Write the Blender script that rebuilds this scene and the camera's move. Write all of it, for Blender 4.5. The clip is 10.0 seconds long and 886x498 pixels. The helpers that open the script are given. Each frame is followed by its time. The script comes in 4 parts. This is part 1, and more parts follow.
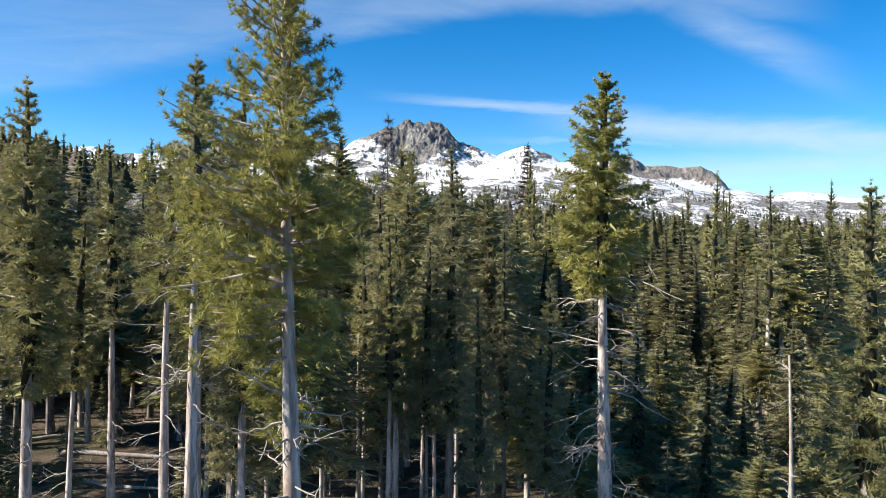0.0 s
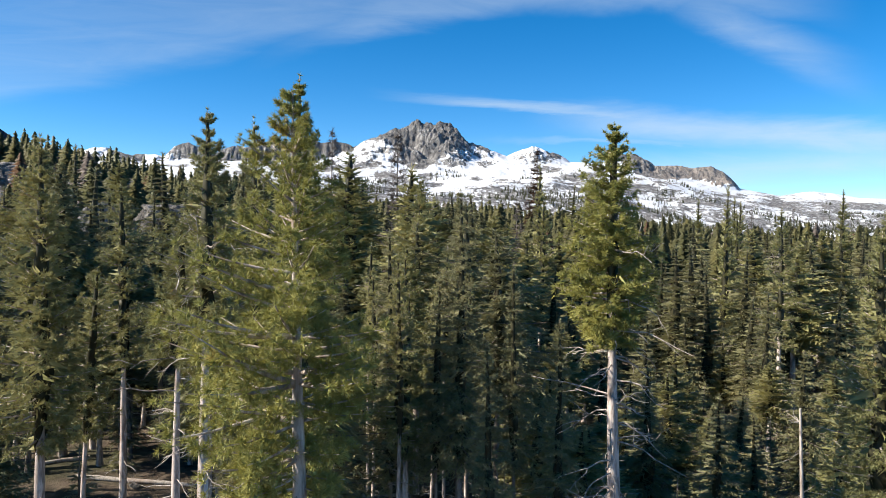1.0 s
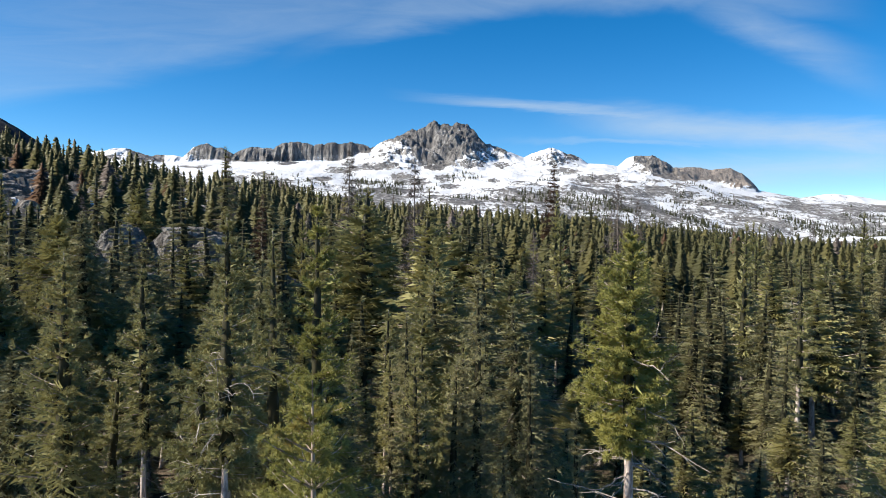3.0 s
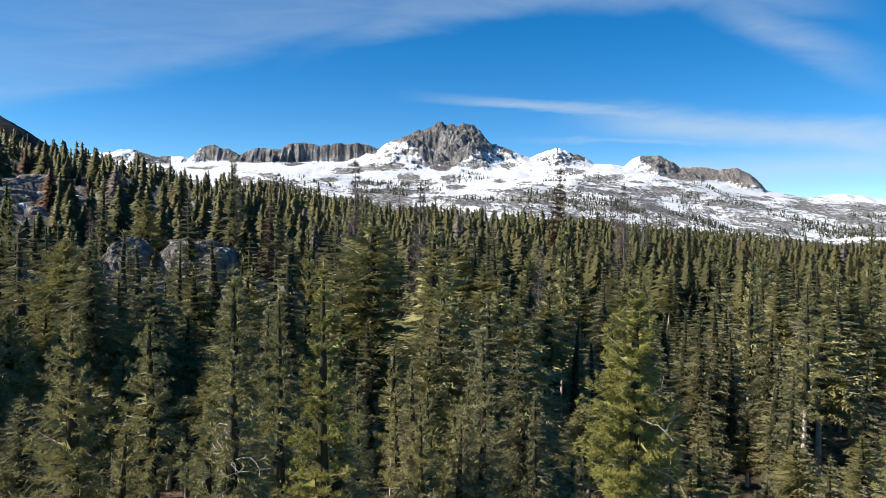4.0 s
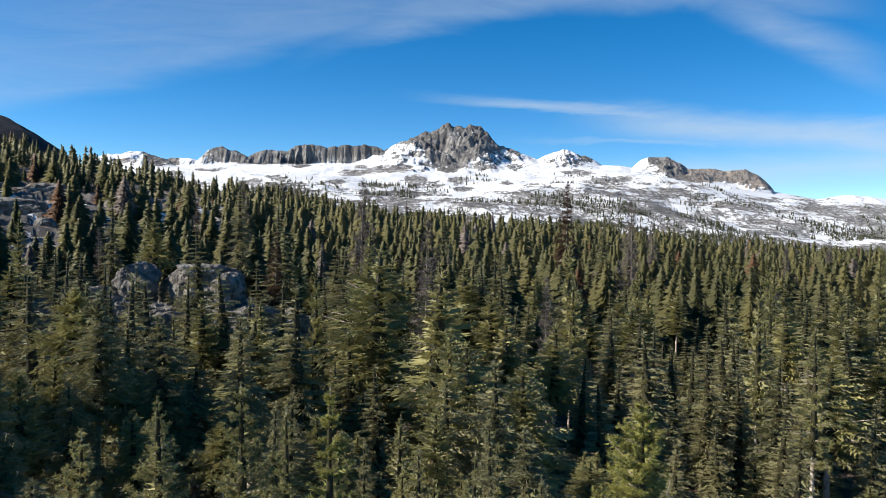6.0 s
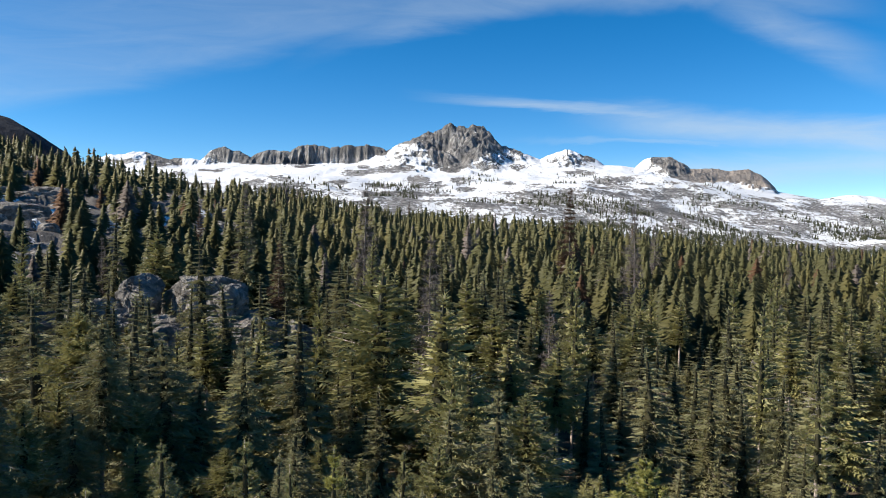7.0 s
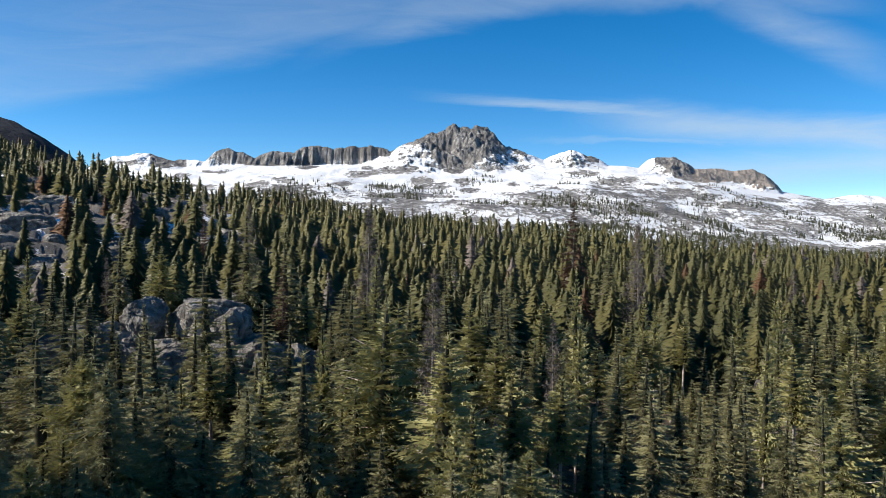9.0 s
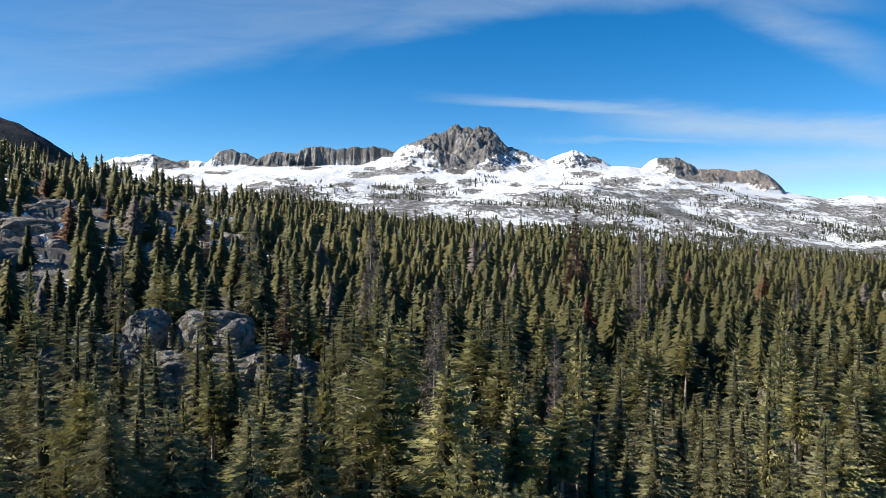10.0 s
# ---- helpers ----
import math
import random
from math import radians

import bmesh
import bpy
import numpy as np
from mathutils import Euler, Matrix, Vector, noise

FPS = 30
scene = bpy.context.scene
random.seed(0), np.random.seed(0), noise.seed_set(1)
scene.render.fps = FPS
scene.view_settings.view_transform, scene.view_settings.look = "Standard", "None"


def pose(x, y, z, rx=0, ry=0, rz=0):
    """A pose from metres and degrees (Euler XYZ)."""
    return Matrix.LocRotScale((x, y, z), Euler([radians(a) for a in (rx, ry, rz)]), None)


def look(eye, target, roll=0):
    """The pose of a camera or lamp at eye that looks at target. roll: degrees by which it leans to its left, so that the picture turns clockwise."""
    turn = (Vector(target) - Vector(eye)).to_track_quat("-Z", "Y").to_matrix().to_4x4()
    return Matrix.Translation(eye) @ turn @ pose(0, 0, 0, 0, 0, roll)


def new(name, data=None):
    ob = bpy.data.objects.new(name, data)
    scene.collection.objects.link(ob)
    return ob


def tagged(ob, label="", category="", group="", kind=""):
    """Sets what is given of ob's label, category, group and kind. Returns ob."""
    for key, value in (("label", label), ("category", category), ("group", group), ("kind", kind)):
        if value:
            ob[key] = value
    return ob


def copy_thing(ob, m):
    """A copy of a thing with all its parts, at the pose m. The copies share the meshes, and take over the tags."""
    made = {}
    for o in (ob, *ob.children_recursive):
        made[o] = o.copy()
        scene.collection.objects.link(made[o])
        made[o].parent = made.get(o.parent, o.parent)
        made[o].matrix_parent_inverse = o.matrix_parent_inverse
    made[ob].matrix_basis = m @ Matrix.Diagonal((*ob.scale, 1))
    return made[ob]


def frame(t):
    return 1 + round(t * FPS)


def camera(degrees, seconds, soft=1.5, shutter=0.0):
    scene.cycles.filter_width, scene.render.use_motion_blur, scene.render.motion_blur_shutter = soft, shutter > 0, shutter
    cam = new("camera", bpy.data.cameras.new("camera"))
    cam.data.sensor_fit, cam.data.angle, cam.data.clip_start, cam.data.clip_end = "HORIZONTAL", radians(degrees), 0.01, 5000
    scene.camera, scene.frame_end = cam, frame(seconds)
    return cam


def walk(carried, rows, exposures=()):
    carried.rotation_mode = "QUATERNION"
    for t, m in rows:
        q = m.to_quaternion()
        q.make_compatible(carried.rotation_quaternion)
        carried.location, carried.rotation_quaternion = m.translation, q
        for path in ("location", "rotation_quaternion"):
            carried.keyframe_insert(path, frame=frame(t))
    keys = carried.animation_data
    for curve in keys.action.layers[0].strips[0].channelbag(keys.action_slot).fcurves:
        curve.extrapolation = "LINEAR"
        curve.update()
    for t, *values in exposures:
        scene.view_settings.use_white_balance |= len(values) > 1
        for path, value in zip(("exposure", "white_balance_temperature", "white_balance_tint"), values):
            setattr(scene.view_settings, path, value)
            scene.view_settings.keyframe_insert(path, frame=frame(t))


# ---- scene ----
cam = camera(60.0, 10.0, soft=0.6)
PATH = [
    (0.0, (0.000, 0.000, 20.000), (7.924, 124.716, 17.136), 0.58),
    (0.5, (-0.006, -0.003, 21.186), (7.079, 124.764, 18.354), 0.56),
    (1.0, (-0.021, -0.013, 22.374), (6.350, 124.791, 19.476), 0.57),
    (1.5, (-0.056, -0.015, 23.570), (5.633, 124.821, 20.665), 0.67),
    (2.0, (-0.095, -0.027, 24.765), (5.011, 124.835, 21.884), 0.76),
    (2.5, (-0.094, -0.041, 26.000), (4.283, 124.849, 23.125), 0.79),
    (4.0, (-0.080, -0.129, 29.869), (2.596, 124.809, 26.981), 0.70),
    (4.5, (-0.070, -0.154, 31.165), (2.145, 124.794, 28.286), 0.70),
    (5.0, (-0.077, -0.182, 32.476), (1.447, 124.775, 29.593), 0.74),
    (5.5, (-0.066, -0.185, 33.748), (1.561, 124.774, 30.964), 0.71),
    (7.0, (-0.168, -0.114, 37.609), (0.897, 124.849, 34.740), 0.68),
    (7.5, (-0.166, -0.125, 38.894), (0.861, 124.839, 36.058), 0.64),
    (8.0, (-0.225, -0.114, 40.230), (0.394, 124.854, 37.420), 0.59),
    (8.5, (-0.180, -0.091, 41.406), (0.339, 124.875, 38.554), 0.61),
    (9.0, (-0.107, -0.053, 42.572), (0.323, 124.913, 39.669), 0.55),
    (9.5, (-0.062, -0.050, 43.773), (0.244, 124.916, 40.864), 0.54),
    (10.0, (0.000, 0.000, 45.000), (0.000, 124.966, 42.113), 0.51),
]
walk(cam, [(t, look(eye, target, roll)) for t, eye, target, roll in PATH], [(0.0, 1.10), (1.5, 0.92), (4.5, 0.80), (10.0, 0.78)])

# ---- world, sun ----
SUN_ELEV, SUN_AZ = 33.0, 262.0          # degrees; azimuth clockwise from +y
sun_dir = Vector((math.sin(radians(SUN_AZ)) * math.cos(radians(SUN_ELEV)), math.cos(radians(SUN_AZ)) * math.cos(radians(SUN_ELEV)), math.sin(radians(SUN_ELEV))))
sun = new("sun", bpy.data.lights.new("sun", "SUN"))
sun.data.energy, sun.data.angle, sun.data.color = 5.0, radians(0.53), (1.0, 0.92, 0.79)
sun.matrix_world = look(sun_dir * 200, (0, 0, 0))

world = bpy.data.worlds.new("sky")
scene.world = world
world.use_nodes = True
wt = world.node_tree
wt.nodes.clear()


class G:
    """Short node graph maths."""

    def __init__(self, tree):
        self.t = tree

    def n(self, kind, **inputs):
        node = self.t.nodes.new(kind)
        return node

    def m(self, op, a, b=0.0, c=0.0, clamp=False):
        node = self.t.nodes.new("ShaderNodeMath")
        node.operation, node.use_clamp = op, clamp
        for k, v in enumerate((a, b, c)):
            if isinstance(v, (int, float)):
                node.inputs[k].default_value = v
            else:
                self.t.links.new(v, node.inputs[k])
        return node.outputs[0]

    def smooth(self, v, lo, hi, to0=0.0, to1=1.0):
        node = self.t.nodes.new("ShaderNodeMapRange")
        node.interpolation_type = "SMOOTHSTEP"
        self.t.links.new(v, node.inputs["Value"])
        node.inputs["From Min"].default_value, node.inputs["From Max"].default_value = lo, hi
        node.inputs["To Min"].default_value, node.inputs["To Max"].default_value = to0, to1
        return node.outputs[0]

    def noise(self, vec, scale, detail=4.0, rough=0.55, warp=0.0, size=(1, 1, 1)):
        if size != (1, 1, 1):
            mp = self.t.nodes.new("ShaderNodeMapping")
            mp.inputs["Scale"].default_value = size
            self.t.links.new(vec, mp.inputs["Vector"])
            vec = mp.outputs[0]
        node = self.t.nodes.new("ShaderNodeTexNoise")
        node.inputs["Scale"].default_value, node.inputs["Detail"].default_value = scale, detail
        node.inputs["Roughness"].default_value, node.inputs["Distortion"].default_value = rough, warp
        self.t.links.new(vec, node.inputs["Vector"])
        return node.outputs["Fac"]

    def mix(self, fac, a, b):
        node = self.t.nodes.new("ShaderNodeMix")
        node.data_type = "RGBA"
        for sock, v in ((node.inputs[0], fac), (node.inputs[6], a), (node.inputs[7], b)):
            if isinstance(v, (int, float)):
                sock.default_value = v
            elif isinstance(v, tuple):
                sock.default_value = (*v, 1.0)
            else:
                self.t.links.new(v, sock)
        return node.outputs[2]


g = G(wt)
sky = wt.nodes.new("ShaderNodeTexSky")
sky.sky_type, sky.sun_disc = "NISHITA", False
sky.sun_elevation, sky.sun_rotation = radians(SUN_ELEV), radians(SUN_AZ)
sky.altitude, sky.air_density, sky.dust_density, sky.ozone_density = 3000, 0.85, 0.0, 1.7
tc = wt.nodes.new("ShaderNodeTexCoord")
sep = wt.nodes.new("ShaderNodeSeparateXYZ")
wt.links.new(tc.outputs["Generated"], sep.inputs[0])
ahead = g.m("MAXIMUM", sep.outputs[1], 0.05)
cu, cv = g.m("DIVIDE", sep.outputs[0], ahead), g.m("DIVIDE", sep.outputs[2], ahead)
plane = wt.nodes.new("ShaderNodeCombineXYZ")
wt.links.new(cu, plane.inputs[0]), wt.links.new(cv, plane.inputs[1])
wisp = g.noise(plane.outputs[0], 3.0, 6, 0.6, 0.6, (1.2, 5.0, 1))
fine = g.noise(plane.outputs[0], 9.0, 6, 0.65, 0.8, (0.7, 4.0, 1))


def cirrus(u0, v0, slope, bend, below, above, start, end, gain):
    """One band of thin high cloud along a bent line across the sky."""
    du = g.m("SUBTRACT", cu, u0)
    line = g.m("ADD", v0, g.m("ADD", g.m("MULTIPLY", du, slope), g.m("MULTIPLY", g.m("MULTIPLY", du, du), bend)))
    off = g.m("ADD", g.m("SUBTRACT", cv, line), g.m("MULTIPLY", g.m("SUBTRACT", wisp, 0.5), 0.05))
    rim = g.m("MULTIPLY", g.smooth(off, -below, 0.0), g.smooth(off, 0.0, above, 1.0, 0.0))
    span = g.m("MULTIPLY", g.smooth(cu, start - 0.1, start + 0.1), g.smooth(cu, end - 0.1, end + 0.1, 1.0, 0.0))
    body = g.m("ADD", 0.30, g.m("MULTIPLY", fine, 1.0))
    return g.m("MULTIPLY", g.m("MULTIPLY", rim, span), g.m("MULTIPLY", body, gain))


bands = [
    cirrus(-0.58, 0.165, 0.22, 0.02, 0.035, 0.34, -1.2, 0.26, 0.24),
    cirrus(0.30, 0.312, 0.02, -0.3, 0.030, 0.12, -0.12, 0.52, 0.30),
    cirrus(0.45, 0.268, -0.42, 0.0, 0.035, 0.05, 0.36, 0.56, 0.36),
    cirrus(-0.03, 0.175, -0.070, 0.0, 0.009, 0.013, 0.04, 0.42, 0.52),
    cirrus(0.42, 0.140, -0.05, 0.0, 0.040, 0.030, 0.24, 0.95, 0.62),
    cirrus(0.45, 0.085, 0.10, 0.0, 0.040, 0.040, 0.26, 0.95, 0.52),
    cirrus(0.27, 0.117, 0.0, 0.0, 0.006, 0.008, 0.16, 0.42, 0.30),
]
veil = bands[0]
for b in bands[1:]:
    veil = g.m("MAXIMUM", veil, b)
veil = g.m("MULTIPLY", veil, g.smooth(sep.outputs[1], 0.1, 0.4), clamp=True)
bg = wt.nodes.new("ShaderNodeBackground")
bg.inputs["Strength"].default_value = 0.066
clear = wt.nodes.new("ShaderNodeHueSaturation")
clear.inputs["Hue"].default_value, clear.inputs["Saturation"].default_value, clear.inputs["Value"].default_value = 0.498, 1.42, 1.42
wt.links.new(sky.outputs[0], clear.inputs["Color"])
wt.links.new(g.mix(veil, clear.outputs[0], (5.6, 6.5, 7.2)), bg.inputs["Color"])
wo = wt.nodes.new("ShaderNodeOutputWorld")
wt.links.new(bg.outputs[0], wo.inputs[0])


# ---- materials ----
def material(name, rough=0.8):
    mat = bpy.data.materials.new(name)
    mat.use_nodes = True
    tree = mat.node_tree
    bsdf = tree.nodes["Principled BSDF"]
    bsdf.inputs["Roughness"].default_value = rough
    bsdf.inputs["Specular IOR Level"].default_value = 0.25
    graph = G(tree)
    coord = tree.nodes.new("ShaderNodeTexCoord")
    return mat, graph, bsdf, coord


def bump(graph, bsdf, height, strength, distance):
    node = graph.t.nodes.new("ShaderNodeBump")
    node.inputs["Strength"].default_value, node.inputs["Distance"].default_value = strength, distance
    graph.t.links.new(height, node.inputs["Height"])
    graph.t.links.new(node.outputs[0], bsdf.inputs["Normal"])


def position(graph):
    return graph.t.nodes.new("ShaderNodeNewGeometry").outputs["Position"]


def steepness(graph):
    """The upward part of the surface's normal."""
    node = graph.t.nodes.new("ShaderNodeSeparateXYZ")
    graph.t.links.new(graph.t.nodes.new("ShaderNodeNewGeometry").outputs["Normal"], node.inputs[0])
    return node.outputs[2]


def needles(name, dark, light, brown):
    mat, gr, bsdf, coord = material(name, 0.55)
    where = position(gr)
    info = gr.t.nodes.new("ShaderNodeNewGeometry")
    own = gr.t.nodes.new("ShaderNodeObjectInfo")
    patch = gr.noise(where, 0.16, 2)
    tint = gr.m("ADD", gr.m("MULTIPLY", info.outputs["Random Per Island"], 0.20), gr.m("MULTIPLY", gr.smooth(patch, 0.3, 0.7), 0.42))
    each = gr.t.nodes.new("ShaderNodeAttribute")
    each.attribute_name = "tint"
    tint = gr.m("ADD", gr.m("MULTIPLY", tint, 0.75), gr.m("ADD", gr.m("MULTIPLY", own.outputs["Random"], 0.36), gr.m("MULTIPLY", each.outputs["Fac"], 0.34)), clamp=True)
    col = gr.mix(tint, dark, light)
    old = gr.smooth(gr.noise(where, 0.9, 3), 0.62, 0.75)
    col = gr.mix(gr.m("MULTIPLY", old, 0.6), col, brown)
    gr.t.links.new(col, bsdf.inputs["Base Color"])
    thin = gr.t.nodes.new("ShaderNodeBsdfTranslucent")
    gr.t.links.new(gr.mix(0.5, col, light), thin.inputs["Color"])
    both = gr.t.nodes.new("ShaderNodeMixShader")
    both.inputs[0].default_value = 0.18
    gr.t.links.new(bsdf.outputs[0], both.inputs[1]), gr.t.links.new(thin.outputs[0], both.inputs[2])
    gr.t.links.new(both.outputs[0], gr.t.nodes["Material Output"].inputs["Surface"])
    return mat


PINE_GREEN = needles("pine_needles", (0.154, 0.164, 0.070), (0.417, 0.375, 0.155), (0.400, 0.257, 0.114))
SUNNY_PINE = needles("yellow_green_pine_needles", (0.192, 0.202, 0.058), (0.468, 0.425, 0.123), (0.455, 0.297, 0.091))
FIR_GREEN = needles("fir_needles", (0.128, 0.138, 0.072), (0.371, 0.335, 0.170), (0.316, 0.226, 0.131))
# darker copies of the fir and pine needles: distant crowns' shade put into colour
SHADED_SLOPE_GREEN = needles("shaded_slope_needles", (0.040, 0.044, 0.020), (0.100, 0.098, 0.042), (0.08, 0.06, 0.03))
SHADED_SLOPE_PINE = needles("shaded_slope_pine_needles", (0.052, 0.053, 0.022), (0.130, 0.118, 0.046), (0.09, 0.065, 0.03))
SHADED_DISTANT_GREEN = needles("shaded_distant_needles", (0.035, 0.042, 0.024), (0.085, 0.088, 0.045), (0.08, 0.065, 0.04))
# for the cores added inside crowns: their inner shade painted as dark green-brown
CROWN_SHADE = needles("crown_shade", (0.030, 0.030, 0.016), (0.062, 0.056, 0.028), (0.06, 0.042, 0.022))
RUST = needles("dying_needles", (0.060, 0.036, 0.022), (0.115, 0.064, 0.036), (0.09, 0.045, 0.028))
GREY_TWIGS = needles("bare_twigs", (0.080, 0.068, 0.060), (0.185, 0.155, 0.14), (0.13, 0.085, 0.075))


def bark(name, dark, light, scale=3.0):
    mat, gr, bsdf, coord = material(name, 0.9)
    where = coord.outputs["Object"]
    plates = gr.noise(where, scale, 5, 0.65, 1.0, (1, 1, 0.22))
    patch = gr.noise(where, 0.35, 2)
    col = gr.mix(gr.smooth(plates, 0.36, 0.62), dark, light)
    col = gr.mix(gr.m("MULTIPLY", gr.smooth(patch, 0.5, 0.7), 0.4), col, (0.32, 0.20, 0.14))
    gr.t.links.new(col, bsdf.inputs["Base Color"])
    bump(gr, bsdf, plates, 0.7, 0.04)
    return mat


PINE_BARK = bark("pine_bark", (0.24, 0.185, 0.155), (0.62, 0.53, 0.475))
FIR_BARK = bark("fir_bark", (0.09, 0.075, 0.065), (0.27, 0.23, 0.20))
DEAD_WOOD = bark("weathered_wood", (0.24, 0.205, 0.175), (0.47, 0.42, 0.37), 5.0)


def granite(name):
    mat, gr, bsdf, coord = material(name, 0.88)
    where = position(gr)
    big, grain = gr.noise(where, 0.28, 5, 0.6, 0.4), gr.noise(where, 5.0, 5, 0.7)
    streak = gr.noise(where, 0.9, 5, 0.65, 0.5, (1, 1, 0.25))
    col = gr.mix(gr.smooth(big, 0.35, 0.65), (0.14, 0.13, 0.12), (0.42, 0.39, 0.355))
    col = gr.mix(gr.m("MULTIPLY", gr.smooth(streak, 0.52, 0.66), 0.65), col, (0.06, 0.058, 0.055))
    col = gr.mix(gr.m("MULTIPLY", gr.smooth(grain, 0.45, 0.7), 0.5), col, (0.16, 0.15, 0.14))
    gr.t.links.new(col, bsdf.inputs["Base Color"])
    bump(gr, bsdf, gr.m("ADD", gr.m("MULTIPLY", streak, 2.0), gr.m("MULTIPLY", gr.noise(where, 1.8, 6, 0.7), 1.5)), 1.0, 1.0)
    return mat


GRANITE = granite("granite")


def forest_floor():
    mat, gr, bsdf, coord = material("forest_floor", 0.95)
    where = position(gr)
    a, b, c = gr.noise(where, 0.05, 5, 0.6), gr.noise(where, 0.6, 5, 0.65), gr.noise(where, 6.0, 4, 0.7)
    col = gr.mix(gr.smooth(b, 0.35, 0.65), (0.075, 0.055, 0.040), (0.17, 0.128, 0.092))
    col = gr.mix(gr.m("MULTIPLY", gr.smooth(c, 0.5, 0.7), 0.5), col, (0.20, 0.15, 0.105))
    col = gr.mix(gr.m("MULTIPLY", gr.smooth(a, 0.5, 0.62), 0.6), col, (0.055, 0.065, 0.025))
    sp = gr.t.nodes.new("ShaderNodeSeparateXYZ")
    gr.t.links.new(where, sp.inputs[0])
    slope = steepness(gr)
    far = gr.smooth(sp.outputs[1], 110.0, 260.0)
    bare = gr.smooth(gr.m("ADD", gr.m("SUBTRACT", 1.0, slope), gr.m("ADD", gr.m("MULTIPLY", gr.m("SUBTRACT", b, 0.5), 0.40), gr.m("MULTIPLY", far, 0.06))), 0.03, 0.12)
    # stone darker than the boulders' granite: the left slope's shade is in its colour
    stone = gr.mix(gr.smooth(c, 0.4, 0.65), (0.085, 0.08, 0.078), (0.24, 0.225, 0.21))
    col = gr.mix(gr.m("MULTIPLY", bare, gr.m("ADD", 0.25, gr.m("MULTIPLY", far, 0.7))), col, stone)
    drift = gr.smooth(gr.noise(where, 0.045, 5, 0.65, 0.5), 0.575, 0.605)
    drift = gr.m("MULTIPLY", drift, gr.smooth(sp.outputs[1], 120.0, 420.0))
    col = gr.mix(drift, col, (0.74, 0.76, 0.80))
    gr.t.links.new(col, bsdf.inputs["Base Color"])
    bump(gr, bsdf, gr.m("ADD", b, c), 1.0, 0.4)
    return mat


FLOOR = forest_floor()


def mountain_material():
    mat, gr, bsdf, coord = material("snow_and_rock", 0.8)
    where = position(gr)
    big = gr.noise(where, 0.006, 6, 0.6, 0.4)
    mid = gr.noise(where, 0.018, 10, 0.74, 0.4, (1, 0.3, 1))
    ribs = gr.noise(where, 0.055, 8, 0.72, 0.3, (1, 1, 0.25))
    att = gr.t.nodes.new("ShaderNodeAttribute")
    att.attribute_name = "bare"
    steep = gr.m("SUBTRACT", 1.0, steepness(gr))
    cover = gr.m("ADD", att.outputs["Fac"], gr.m("ADD", gr.m("ADD", gr.m("MULTIPLY", gr.m("SUBTRACT", mid, 0.5), 1.3), gr.m("MULTIPLY", gr.m("SUBTRACT", gr.noise(where, 0.07, 9, 0.75, 0.3, (1, 0.22, 2.0)), 0.5), 1.8)), gr.m("MULTIPLY", gr.smooth(steep, 0.10, 0.45), 0.40)))
    stone = gr.smooth(cover, 0.52, 0.532)
    rock = gr.mix(gr.smooth(ribs, 0.38, 0.62), (0.095, 0.094, 0.096), (0.42, 0.405, 0.39))
    rock = gr.mix(gr.m("MULTIPLY", gr.smooth(big, 0.46, 0.62), 0.4), rock, (0.17, 0.155, 0.145))
    rock = gr.mix(gr.m("MULTIPLY", gr.smooth(mid, 0.52, 0.7), 0.25), rock, (0.12, 0.12, 0.11))
    sp = gr.t.nodes.new("ShaderNodeSeparateXYZ")
    gr.t.links.new(where, sp.inputs[0])
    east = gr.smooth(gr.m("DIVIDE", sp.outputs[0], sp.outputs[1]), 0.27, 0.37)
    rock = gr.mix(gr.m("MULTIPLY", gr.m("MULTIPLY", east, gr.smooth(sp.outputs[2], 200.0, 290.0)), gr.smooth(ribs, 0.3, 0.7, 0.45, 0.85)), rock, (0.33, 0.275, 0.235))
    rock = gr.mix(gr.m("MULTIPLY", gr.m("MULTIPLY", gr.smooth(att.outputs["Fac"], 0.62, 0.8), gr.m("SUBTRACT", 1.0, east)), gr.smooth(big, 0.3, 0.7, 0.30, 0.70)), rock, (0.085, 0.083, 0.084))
    col = gr.mix(stone, (0.69, 0.71, 0.74), rock)
    gr.t.links.new(col, bsdf.inputs["Base Color"])
    bump(gr, bsdf, gr.m("MULTIPLY", gr.m("ADD", ribs, mid), gr.m("ADD", 0.10, stone)), 1.0, 16.0)
    return mat


MOUNTAIN = mountain_material()


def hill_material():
    mat, gr, bsdf, coord = material("shade_painted_slope", 0.95)
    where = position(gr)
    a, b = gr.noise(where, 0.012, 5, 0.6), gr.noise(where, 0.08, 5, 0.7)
    # the hillside's shade is put into these near-black bluish base colours
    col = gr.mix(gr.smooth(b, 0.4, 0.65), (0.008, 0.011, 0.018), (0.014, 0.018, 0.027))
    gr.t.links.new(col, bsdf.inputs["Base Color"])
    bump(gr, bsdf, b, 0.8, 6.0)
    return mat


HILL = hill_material()


